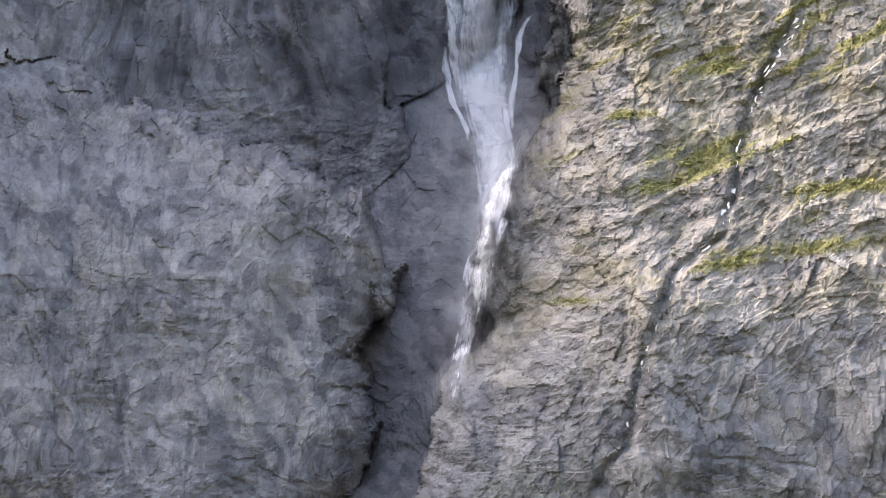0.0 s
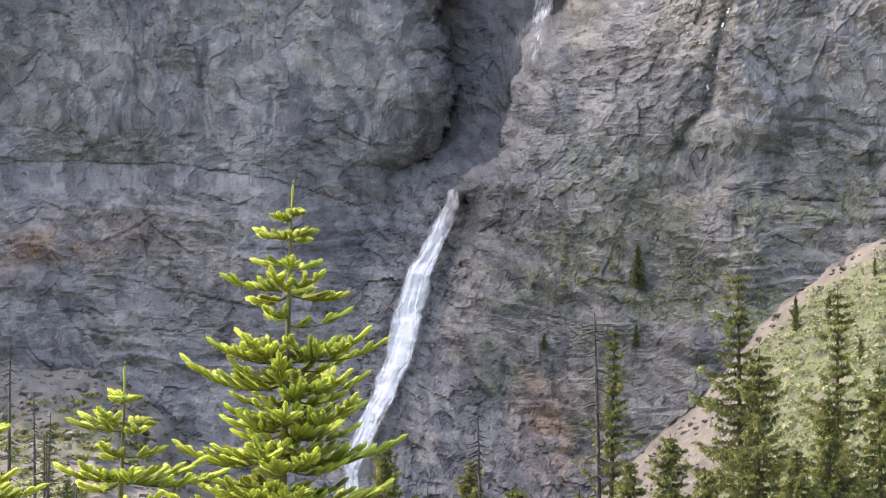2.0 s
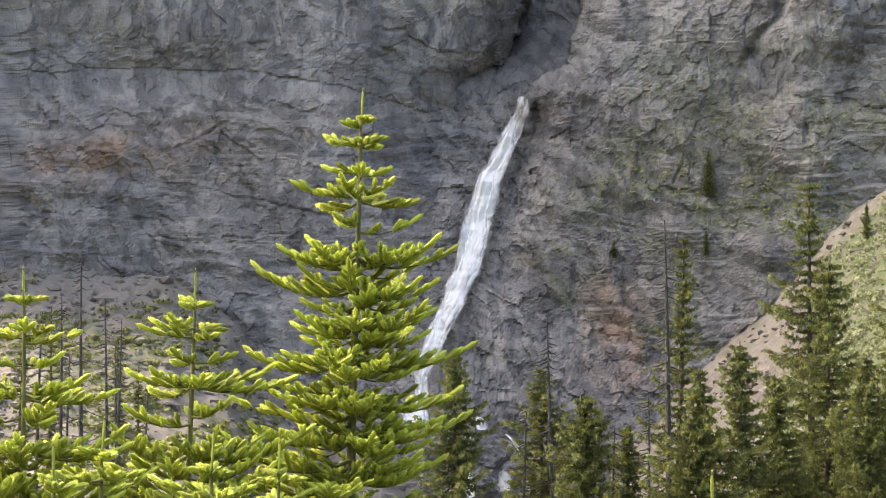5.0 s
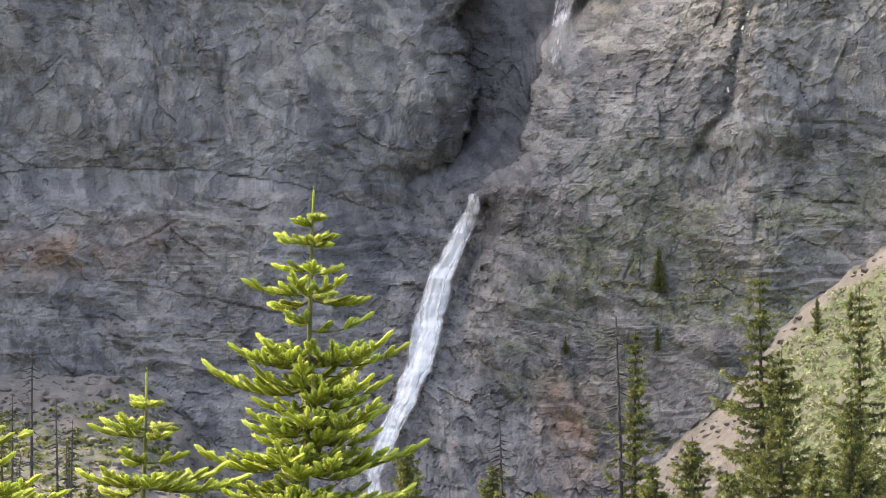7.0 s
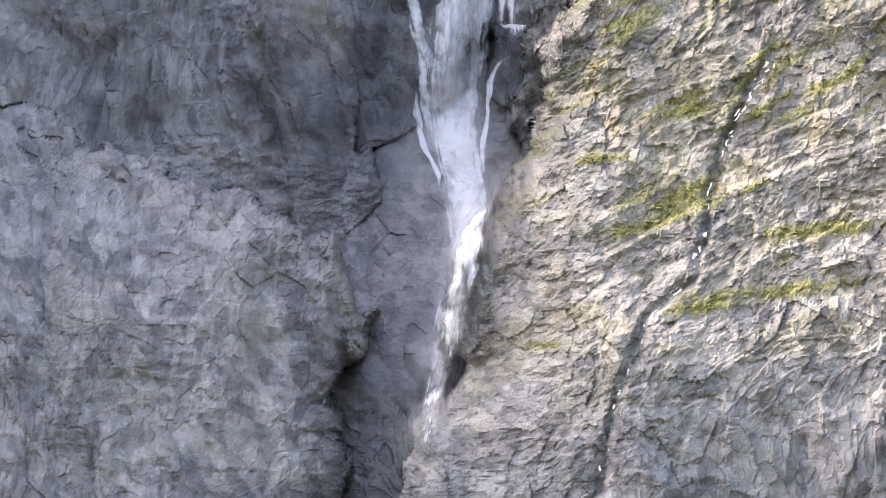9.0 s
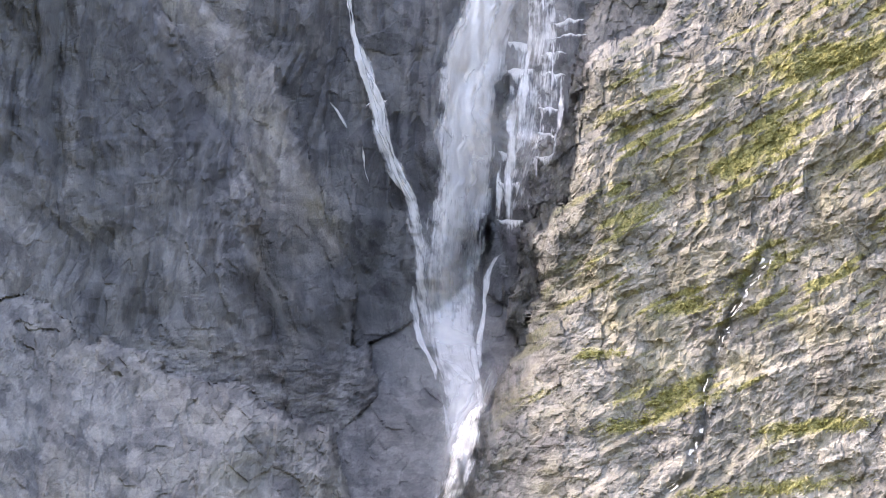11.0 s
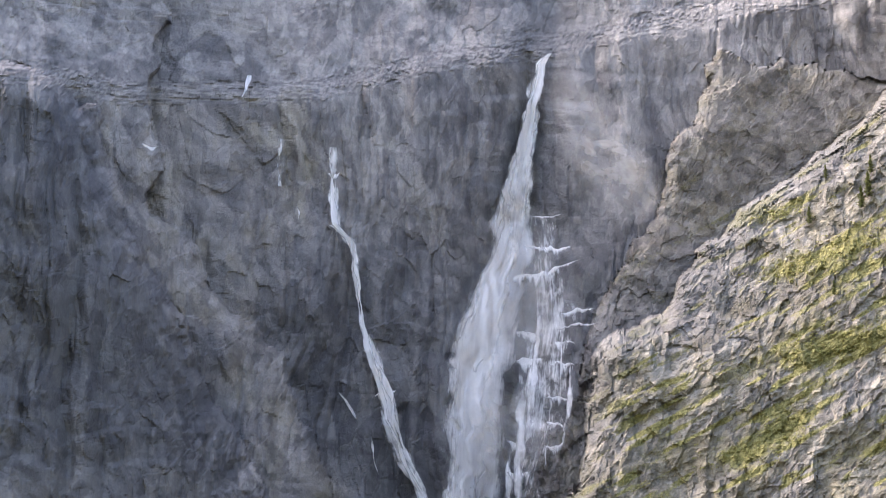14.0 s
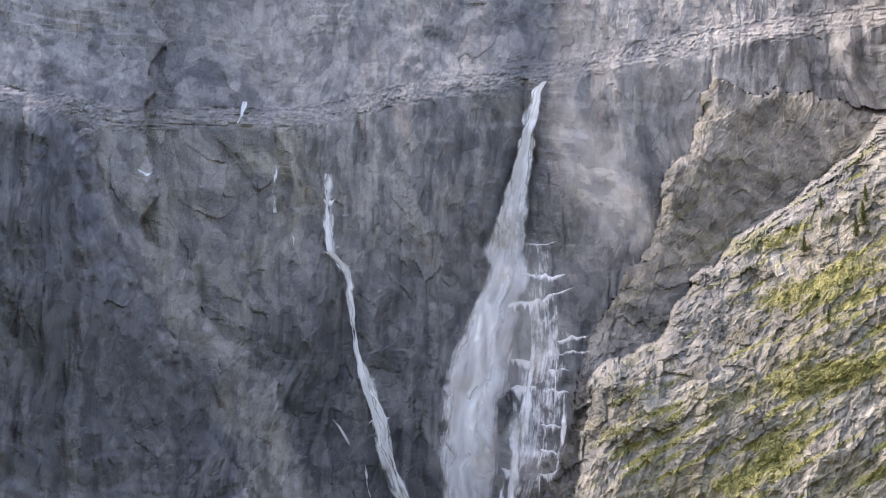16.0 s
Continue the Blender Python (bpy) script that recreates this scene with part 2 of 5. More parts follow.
# ---- mesh helpers ----
def mesh_from(name, verts, faces, mat, attrs=(), uv=None, flat=True):
    """faces: an array of triangles or quads."""
    verts = np.asarray(verts, np.float32).reshape(-1, 3)
    faces = np.asarray(faces, np.int32)
    n, c = faces.shape
    me = bpy.data.meshes.new(name)
    me.vertices.add(len(verts))
    me.vertices.foreach_set("co", verts.ravel())
    me.loops.add(n * c)
    me.loops.foreach_set("vertex_index", faces.ravel())
    me.polygons.add(n)
    me.polygons.foreach_set("loop_start", np.arange(0, n * c, c, dtype=np.int32))
    me.polygons.foreach_set("use_smooth", np.full(n, not flat))
    me.update(calc_edges=True)
    for key, val in dict(attrs).items():
        a = me.attributes.new(key, "FLOAT", "POINT")
        a.data.foreach_set("value", np.asarray(val, np.float32).ravel())
    if uv is not None:
        layer = me.uv_layers.new(name="UVMap")
        layer.data.foreach_set("uv", np.asarray(uv, np.float32).reshape(-1, 2)[faces.ravel()].ravel())
    me.materials.append(mat)
    return me


def grid_faces(n, m):
    i = np.arange((n - 1) * (m - 1))
    a = i // (m - 1) * m + i % (m - 1)
    return np.stack([a, a + 1, a + m + 1, a + m], 1)


def spot(bearing, rise, far):
    """World places from bearing and rise in degrees and the distance over the ground."""
    b, e = np.radians(bearing), np.radians(rise)
    return np.stack([far * np.sin(b), far * np.cos(b), EYE[2] + far * np.tan(e)], -1)


def part(name, me, parent=None, label=""):
    ob = new(name, me)
    ob.parent = parent
    return tagged(ob, label) if label else ob


# ---- the mountain: bearings and rises in degrees as seen from the path, distances in metres ----
M = 11.5  # metres on the cliff for one degree
RIGHT_EDGE = [(13.2, 27.7), (11.71, 26.65), (9.95, 25.65), (8.57, 24.72), (7.45, 23.55), (6.22, 22.59), (5.61, 21.72), (5.36, 20.3),
              (5.04, 18.5), (4.79, 17.1), (4.09, 16.23), (3.72, 15.4), (3.31, 14.4), (3.2, 13.1), (2.65, 12.1), (2.15, 11.1),
              (1.75, 9.7), (1.32, 9.1), (1.15, 8.2), (0.75, 7.4), (0.35, 6.0), (-0.2, 4.5), (-0.7, 3.0)]
BUTTRESS_TOP = [(-13, 19.4), (-6.66, 18.02), (-4.84, 17.71), (-3.56, 17.1), (-2.07, 16.7), (-0.23, 16.07), (0.69, 15.2), (1.22, 13.9)]
BUTTRESS_SIDE = [(1.25, 14.2), (1.16, 13.1), (0.9, 12.3), (0.95, 10.9), (0.75, 10.0), (0.38, 9.4), (0.35, 9.1), (0.4, 8.6)]
LEFT_RIDGE = [(-13, 29), (-9.5, 28.6), (-7.2, 28.2), (-5.91, 27.95), (-4.89, 27.36), (-4.33, 26.2), (-3.76, 24.7), (-3.23, 23.7), (-2.46, 22.5), (-1.59, 21.25),
              (-1.1, 20.0), (-0.6, 18), (0.2, 15)]
RIB = [(-3.4, 25.6), (-2.08, 23.85), (-0.62, 22.69), (0.12, 20.83), (1.08, 19.08), (1.33, 17.76), (1.6, 15)]
SPUR = [(9.0, 29), (8.65, 27.91), (8.11, 27.04), (7.66, 26.07), (7.29, 25.29), (6.9, 24.6), (6.45, 23.7), (5.8, 22.6), (5.2, 21.3), (4.75, 19.8), (4.5, 18.5)]
SPUR_TOP = [(5, 27.9), (8.5, 27.95), (9.24, 28.31), (10.1, 28.11), (10.96, 28.09), (11.8, 27.84), (12.61, 27.57), (15, 27.2)]
RIB_L = [(-5.9, 27.95), (-4.89, 27.36), (-4.33, 26.2), (-3.76, 24.7), (-2.9, 23.7), (-1.82, 22.54), (-1.49, 21.34), (-1.28, 20.19), (-0.97, 19.15), (-0.77, 18.07), (-0.6, 17)]
RIB_R = [(0.1, 27.6), (-0.1, 25), (-0.56, 22.13), (0.17, 20.93), (0.71, 19.94), (1.07, 19.01), (0.2, 18.6), (0.0, 17)]
LEDGE = [(-13, 27.9), (-5.9, 27.85), (-4.29, 27.56), (-3.06, 27.61), (-1.33, 27.68), (0.15, 27.77), (2.5, 28.3), (5.3, 28.6), (7, 28.9), (9, 29.2), (15, 29.5)]
BED = [(-13, 9.3), (-8.7, 9.4), (-5.63, 9.48), (-4.08, 9.41), (-2.52, 9.16), (-0.95, 8.68), (0.16, 8.8), (1, 8.8)]
HILL_TOP = [(0.8, -0.4), (2.0, 0.6), (2.74, 1.76), (3.83, 3.1), (4.93, 4.2), (5.64, 4.75), (7.09, 6.44), (7.98, 7.19), (9.2, 7.94), (10.08, 8.14),
            (10.6, 7.97), (14, 7.0)]
TALUS_TOP = [(-14, 5.9), (-8.6, 5.6), (-5.88, 5.42), (-4.77, 4.89), (-3.99, 3.92), (-1.99, 2.73), (-0.9, 1.9), (0.4, 0.4)]
STREAM = [(9.62, 18.75), (9.26, 18.27), (8.72, 17.31), (8.36, 16.44), (8.16, 15.57), (7.97, 14.7), (7.05, 13.95), (6.69, 13.08),
          (6.34, 12.2), (6.16, 11.33), (5.92, 10.56), (5.47, 10.13), (5.2, 9.2), (5.3, 7.5)]
FALL_MID = [(5.3, 28.55), (4.95, 27.7), (4.65, 26.7), (4.55, 25.5), (4.5, 24.0), (4.4, 22.8), (4.3, 21.4), (4.0, 19.6), (3.3, 18.2),
            (3.2, 16.8), (3.35, 15.9), (3.35, 15), (3.1, 13.8), (2.7, 12.6), (2.4, 12.0)]

# joints and ledges: depth in metres, half width in degrees, and their line
JOINTS_LEFT = [
    (5, 0.22, [(-4.9, 12.4), (-4.9, 11.8), (-4.8, 11.1), (-4.7, 10.5), (-4.8, 9.9)]),
    (6, 0.16, [(-6.9, 11.5), (-6.8, 11.5), (-6.6, 11.3), (-6.5, 11.1)]),
    (3, 0.12, [(-6.5, 11.1), (-6.2, 10.9), (-5.8, 10.7), (-5.7, 10.3), (-5.5, 9.9)]),
    (2.5, 0.09, [(-6.9, 9.7), (-5.9, 9.8), (-4.9, 9.9), (-3.9, 10.1), (-2.9, 10.2), (-2.2, 10.0)]),
    (2.5, 0.08, [(-4.2, 11.8), (-4.0, 11.0), (-3.7, 10.6), (-3.2, 10.3)]),
    (3, 0.08, [(-3.5, 11.4), (-3.2, 10.7), (-2.9, 10.3), (-2.2, 10.0), (-1.6, 9.9)]),
    (3, 0.1, [(-2.0, 10.3), (-1.7, 10.3), (-1.4, 10.3)]),
    (2.5, 0.08, [(-4.0, 9.1), (-3.8, 8.8), (-3.4, 8.7), (-3.1, 8.7)]),
]
JOINTS_LOW = [
    (2.5, 0.08, [(-6.8, 7.7), (-6.2, 7.8), (-5.3, 8.2), (-4.3, 8.8)]),
    (2.5, 0.08, [(-8.7, 7.4), (-7.6, 7.5), (-6.2, 7.3), (-5.0, 7.1), (-3.7, 6.8), (-2.0, 6.6)]),
    (2.5, 0.08, [(-8.4, 6.6), (-7.2, 6.6), (-5.6, 6.5)]),
    (2.5, 0.08, [(-7.2, 6.2), (-6.1, 6.2), (-5.0, 5.9)]),
    (3.5, 0.16, [(-5.8, 14.9), (-5.4, 14.1), (-5.0, 13.7), (-4.8, 12.4), (-5.1, 11.5), (-4.7, 10.8)]),
    (2.5, 0.08, [(-4.7, 13.9), (-3.7, 13.7), (-2.8, 13.3)]),
    (2.5, 0.08, [(0.7, 15.1), (0.2, 14.7), (-0.2, 15.1)]),
]
JOINTS_RIGHT = [
    (5, 0.1, [(6.5, 8.9), (6.5, 8.5), (6.5, 8.1)]),
    (3, 0.07, [(6.7, 9.0), (7.8, 8.8), (9.2, 8.6), (10.4, 8.5)]),
    (2.5, 0.08, [(7.3, 10.4), (7.9, 10.3), (8.7, 10.2), (9.8, 10.1), (10.5, 9.9)]),
    (2.5, 0.08, [(5.7, 7.9), (6.2, 7.3)]),
    (2.5, 0.08, [(4.2, 8.4), (4.1, 7.8), (3.9, 7.3)]),
    (4, 0.2, [(7.7, 12.9), (7.8, 12.1), (7.6, 11.4), (7.4, 10.6)]),
    (3, 0.12, [(1.0, 6.0), (1.3, 5.3), (1.1, 4.6)]),
    (3, 0.12, [(2.0, 5.7), (2.1, 4.8), (2.0, 4.0)]),
    (2.5, 0.08, [(3.0, 4.4), (2.9, 3.8)]),
]
JOINTS_HIGH = [
    (4, 0.25, [(-2.8, 23.2), (-2.4, 22.1), (-1.8, 21.0), (-1.5, 20.2)]),
    (4, 0.25, [(-0.9, 23.2), (-0.1, 21.7), (0.4, 20.3), (1.1, 19.1)]),
    (2.5, 0.08, [(-2.8, 19.2), (-2.0, 18.9), (-1.2, 18.5)]),
    (2.5, 0.08, [(-1.6, 29.1), (-0.4, 29.3), (0.9, 29.6)]),
    (2.5, 0.08, [(-5.3, 28.1), (-3.6, 28.7), (-1.9, 29.0)]),
    (3, 0.1, [(-4.3, 27.7), (-2.8, 27.7), (-1.1, 27.8), (0.1, 27.7)]),
    (2.5, 0.08, [(3.6, 29.1), (4.4, 28.9), (5.2, 29.0)]),
    (2.5, 0.08, [(8.9, 23.5), (9.1, 22.8), (9.4, 22.4)]),
    (2.5, 0.08, [(6.6, 20.7), (6.2, 20.2), (6.4, 19.8)]),
    (2.5, 0.08, [(7.2, 23.0), (7.3, 22.4), (7.5, 21.9)]),
    (4, 0.15, [(8.4, 20.0), (8.3, 19.4), (7.7, 18.9)]),
    (4, 0.15, [(10.0, 22.8), (9.6, 21.9), (9.6, 21.6)]),
]


def joints(b, e, which):
    """Metres cut out of the rock along the joints, each with a lip above it."""
    cut = np.zeros(b.shape)
    wob, wob2 = 0.035 * fbm(b * 3, e * 3, 4, 211), 0.035 * fbm(b * 3, e * 3, 4, 212)
    for depth, wide, pts in which:
        best = np.full(b.shape, 9.0)
        for (b0, e0), (b1, e1) in zip(pts[:-1], pts[1:]):
            vx, vy = b1 - b0, e1 - e0
            t = np.clip(((b + wob - b0) * vx + (e + wob2 - e0) * vy) / (vx * vx + vy * vy), 0, 1)
            d = np.hypot(b + wob - b0 - t * vx, e + wob2 - e0 - t * vy)
            best = np.minimum(best, d)
        some = 0.36 * smooth(vnoise(b * 2.3, e * 2.3, 213), -0.6, 0.5)
        cut = np.maximum(cut, depth * some * (1 - smooth(best, 0.1 * wide, 0.65 * wide)))
    return cut


def behind(inside, front, jump, curl, width=0.5):
    """A mass of rock seen edge-on: front where inside (degrees) is positive, curling back towards its edge and falling away past it."""
    back = curl * np.exp(-np.clip(inside, 0, None) / width)
    return front + np.where(inside > 0, back, curl + jump * np.clip(-inside / 0.06, 0, 40))


def facets(x, z, wide, tall, seed):
    """Broken blocks: each cell stands out by its own amount and is tilted its own way."""
    ci, cj, dx, dy, gap = cells(x / wide, z / tall, seed)
    return rnd(ci, cj, seed + 3) - 0.5 + 1.5 * dx * (rnd(ci, cj, seed + 5) - 0.5) + 1.5 * dy * (rnd(ci, cj, seed + 9) - 0.46), rnd(ci, cj, seed + 13)


def relief(b, e, upright, beds, lean, broken, slant=0.15, seed=0):
    """Metres by which the rock stands out: folds, pillars, receding beds and broken blocks; and each block's own tone."""
    x, z = b * M, e * M
    small = 0.35 * fbm(x / 7, z / 7, 4, seed + 61)
    xx = x + fbm(x / 45, z / 45, 3, seed + 60) * 5 + small
    zz = z + fbm(x / 50, z / 50, 3, seed + 70) * 4 + 0.10 * x - lean * (x - 82) + 0.6 * small
    out = 5.0 * fbm(x / 60, z / 60, 4, seed) + 0.9 * fbm(x / 9, z / 9, 4, seed + 5)
    pillar = np.abs(vnoise(xx / 16, zz / 85, seed + 28)) + 0.5 * np.abs(vnoise(xx / 6.5, zz / 40, seed + 20)) + 0.22 * np.abs(vnoise(xx / 2.4, zz / 16, seed + 25))
    out += upright * 7.5 * pillar
    for thick, amp, k in ((10.5, 1.5, 1), (3.9, 0.75, 2), (1.5, 0.3, 3)):
        q = zz / thick + 0.5 * vnoise(xx / (thick * 3), zz / (thick * 2), seed + 33 * k)
        i = np.floor(q)
        f = q - i
        some = smooth(vnoise(xx / (thick * 4) + 31 * k, zz / (thick * 1.5), seed + 36 * k), -0.3, 0.5)
        out += beds * amp * some * (0.4 + rnd(i, 0, seed + 90 + k)) * f * (1 - smooth(f, 0.80, 1.0))
    tone = 0.0
    for wide, tall, amp, k in ((9.0, 7.5, 0.6, 1), (4.2, 3.6, 0.62, 2), (2.1, 1.8, 0.42, 3), (1.15, 1.0, 0.24, 4)):
        block, hue = facets(xx + slant * zz, zz, wide, tall * (1 + upright), seed + 40 * k)
        out += broken * amp * block
        tone = tone + (hue - 0.5) * (0.5, 0.9, 0.9, 0.5)[k - 1]
    return out, tone


def mountain(b, e):
    """The distance of the bare mountain at bearings b and rises e, and its masks."""
    jag = 0.24 * fbm(b * 1.1, e * 1.1, 5, 201, 0.5)
    teeth = 0.26 * (rnd(*cells(b * 2.0, e * 1.8, 77)[:2], 78) - 0.5) + 0.12 * (rnd(*cells(b * 6, e * 5, 79)[:2], 80) - 0.5)
    # back wall, which turns to face right on its left side
    fall_b = line(FALL_MID, e)
    back = 838 + 3.2 * (e - 16) - 6.0 * np.clip(fall_b - b, 0, 9) + 2.0 * np.clip(b - fall_b - 0.4, 0, 9)
    back += 12 * np.exp(-((b - fall_b) / 0.8) ** 2)
    shelf = e - line(LEDGE, b, 0) + 1.1 * jag
    set_back = np.where(shelf > 0, (10 - 4 * smooth(b, 2, 5)) * np.clip(shelf, 0, 1.3) + 3.5 * np.clip(shelf - 1.3, 0, 9), 0)
    back += set_back
    rib = behind(line(RIB, e) - b + jag, 745 + 10 * (b + 4) + 3.4 * (e - 16), 60, 8) + set_back
    left = behind(line(LEFT_RIDGE, e) - b + jag, 671 + 8 * (b + 9) + 2.2 * (e - 16), 90, 14, 0.5)
    spur = behind(np.minimum(b - line(SPUR, e), line(SPUR_TOP, b, 0) - e) + 1.0 * jag + 0.7 * teeth, 842 + 6 * (b - 8) + 2.0 * (e - 22), 30, 7, 0.5)
    top = np.minimum(line(BUTTRESS_TOP, b, 0) - e, (line(BUTTRESS_SIDE, e) - b) * 1.0)
    butt = behind(top + 1.2 * jag + 0.4 * teeth, 652 + 1.5 * (e - 9) + 5.5 * np.clip(e - 13.8, 0, 9) * smooth(b, 0, -3) + 1.6 * np.clip(b + 5, 0, 9) ** 1.5, 40, 13, 0.45)
    low = e - line(BED, b, 0) + 0.25 * jag
    butt = butt + np.where(low < 0, 3.5 * np.exp(np.clip(low, -9, 0) / 0.7) - 3.2 * np.clip(low, -9, 0) * -0.6 - 3, 0)
    low_left = 655 + 2.0 * (e - 5) + 6 * smooth(b, -3, 0.6)
    butt = np.where(low < -0.2, np.minimum(butt, low_left + 30 * smooth(low, -0.7, 0)), butt)
    wall = 640 - 6.5 * np.minimum(b - 5, 1.5) * (0.25 + 0.75 * smooth(e, 9.0, 13.0)) - 0.5 * np.clip(b - 6.5, 0, 20) - 3.0 * np.clip(b - 10.4 + 0.25 * (e - 10), 0, 20) + 0.6 * (e - 9) + 0.7 * np.clip(e - 12.5 + 0.5 * (b - 7), 0, 20) + 1.7 * np.clip(e - 13 + 0.35 * (b - 7), 0, 7.5) + 2.2 * np.exp(-((b - line(STREAM, e) + 0.12 * fbm(b * 2, e * 2, 4, 314)) / 0.13) ** 2) * smooth(e, 8.5, 10) * smooth(e, 19.6, 18.2)
    wall -= 3 * smooth(e, 9.4, 8.2) * smooth(b, 4.5, 6)
    right = behind(b - line(RIGHT_EDGE, e) + 1.2 * jag + 0.4 * teeth, wall, 150, 18 - 13 * smooth(e, 17.5, 20.5), 0.55)
    gully = 698 - 26 * smooth(e, 10.6, 9.0) + 7.0 * (e - 9) + 15 * np.clip(e - 12.2, 0, 20) + 0 * b
    masses = np.stack([back, rib, left, spur, butt, right, gully])
    which = np.argmin(masses, 0)
    return masses.min(0), which


def region(which, *ids):
    return np.isin(which, ids).astype(float)


def patch(b, e, blobs):
    """Soft blobs (bearing, rise, half width, half height, lean)."""
    out = np.zeros(np.shape(b))
    for cb, ce, wb, we, lean in blobs:
        out = np.maximum(out, np.exp(-(((b - cb) - lean * (e - ce)) / wb) ** 2 - ((e - ce) / we) ** 2))
    return out


# green ledges on the sunlit wall
GREENS = [(9.3, 14.3, 1.6, 0.22, 2.5), (8.3, 14.1, 0.9, 0.25, 2.0), (9.1, 18.4, 0.22, 0.75, 0.75), (9.75, 18.6, 0.2, 0.6, 0.6),
          (10.6, 15.5, 1.4, 0.18, 1.5), (8.1, 17.9, 0.8, 0.22, 2.0), (10.4, 24.2, 0.9, 0.4, 1.5), (11.6, 24.6, 0.8, 0.4, 1.5), (10.9, 22.6, 1.4, 0.35, 2.0),
          (9.6, 25.2, 1.2, 0.25, 1.8), (9.0, 20.6, 0.9, 0.3, 1.0), (9.9, 20.9, 0.5, 0.5, 0.8), (6.3, 17.0, 0.7, 0.12, 2.0), (7.6, 16.0, 0.8, 0.5, 1.0),
          (4.9, 13.4, 0.7, 0.12, 1.0), (6.6, 15.6, 0.7, 0.2, 0.5)]


def build_cliff():
    b1 = np.concatenate([np.linspace(-12.5, -8.9, 20), np.linspace(-8.8, 12.4, 660), np.linspace(12.5, 14.5, 16)])
    e1 = np.concatenate([np.linspace(-0.3, 0.9, 14), np.linspace(1.0, 30.4, 900), np.linspace(30.5, 32.0, 14)])
    nb, ne = len(b1), len(e1)
    b, e = np.meshgrid(b1.astype(np.float32), e1.astype(np.float32))
    far, which = mountain(b, e)
    above = smooth(e - line(LEDGE, b, 0), -0.2, 0.3)
    crest = np.minimum(line(BUTTRESS_TOP, b, 0) - e, line(BUTTRESS_SIDE, e) - b)
    upright = 0.1 + 0.75 * region(which, 0, 1, 2) * smooth(e, 15, 18) * (1 - 0.8 * above) + 0.35 * region(which, 4) * smooth(e, 9, 10.5)
    beds = 0.5 + 0.6 * smooth(e, 10, 8) + 0.3 * region(which, 5) * smooth(e, 9, 12) + 1.1 * above * smooth(b, 8, 4)
    beds = beds + 0.8 * region(which, 0) * smooth(np.abs(b - 4.9), 1.6, 0.4)
    lean = 0.45 * smooth(b - line(RIGHT_EDGE, e), -0.5, 0.5) * smooth(e, 9.5, 13)
    broken = 0.8 + 0.6 * region(which, 6) + 0.45 * region(which, 5) * smooth(e, 9.5, 13) + 0.5 * region(which, 4) * smooth(crest, 2.0, 0.4) + 0.05 * region(which, 0, 1, 2)
    stand, tone = relief(b, e, upright, beds, lean, broken)
    far = far - stand + 0.6 * joints(b, e, JOINTS_LEFT + JOINTS_LOW + JOINTS_RIGHT + JOINTS_HIGH)
    # masks
    wet_shade = 0.85 * np.exp(-((b - line(FALL_MID, e)) / 1.25) ** 2) * region(which, 0, 6, 1) * smooth(e, 9, 12)
    wet_shade = np.maximum(wet_shade, region(which, 6) * (0.3 + 0.4 * smooth(fbm(b * 2.2, e * 0.7, 4, 313), -0.5, 0.5)))
    wet_shade = np.maximum(wet_shade, 0.7 * np.exp(-((b - line(STREAM, e) + 0.1 * fbm(b * 2, e * 2, 3, 311)) / 0.17) ** 2) * smooth(fbm(b * 3, e * 1.2, 3, 312), -0.9, 0.1) * smooth(e, 19.6, 18.2) * smooth(e, 7, 9) * region(which, 5))
    streaks = smooth(fbm(b * 1.6, e * 0.22, 4, 301), -0.1, 0.7)
    high = smooth(e, 16.2, 18) * region(which, 0, 1, 2)
    ridge, rib = line(LEFT_RIDGE, e) - b + 0.3 * fbm(b * 1.5, e * 0.7, 4, 306), line(RIB, e) - b + 0.3 * fbm(b * 1.5, e * 0.7, 4, 307)
    under = smooth(e, 28.2, 27.2)
    # shade of the left wall, the recess and the alcove, painted dark
    wet_shade = np.maximum(wet_shade, high * under * smooth(ridge, -0.1, 0.3) * smooth(ridge, 5.5, 2.5) * smooth(e, 16.5, 19.5) * (0.65 + 0.35 * streaks))
    wet_shade = np.maximum(wet_shade, 0.95 * high * under * smooth(rib, 0.05, -0.3) * smooth(e, 27, 24) * (0.7 + 0.3 * streaks))
    wet_shade = np.maximum(wet_shade, 0.9 * high * smooth(e, 20.5, 18.5) * smooth(b, -4.5, -2.5))
    wet_shade = np.maximum(wet_shade, 0.45 * streaks * high)
    wet_shade = np.maximum(wet_shade, 0.8 * smooth(fbm(b * 3.0, e * 0.35, 4, 308), 0.15, 0.6) * smooth(e, 6.6, 5.4) * smooth(b, -0.6, 0.4) * smooth(b, 4.5, 3))
    lower_line = line([(0.94, 9.0), (0.56, 8.04), (0.06, 7.04), (-0.21, 5.94), (-0.53, 4.94), (-1.02, 3.95), (-1.4, 2)], e)
    wet_shade = np.maximum(wet_shade, 0.75 * np.exp(-((b - lower_line) / 0.75) ** 2) * smooth(e, 9.2, 8.4))
    # the high right wall's dimmer light, painted in as dark patches
    wet_shade = np.maximum(wet_shade, 0.35 * region(which, 5) * smooth(e, 20, 23) * smooth(fbm(b * 0.8, e * 0.8, 4, 316), -0.5, 0.4))
    # the buttress and the lower right wall are darkened in patches
    wet_shade = np.maximum(wet_shade, (0.25 + 0.35 * smooth(fbm(b * 0.8, e * 0.35, 4, 315), -0.4, 0.5)) * (region(which, 4) + region(which, 5) * smooth(e, 12.5, 10)))
    pale = region(which, 5) * smooth(e, 10.5, 14) * (0.45 + 0.55 * smooth(fbm(b * 0.9, e * 0.9, 4, 302), -0.35, 0.6))
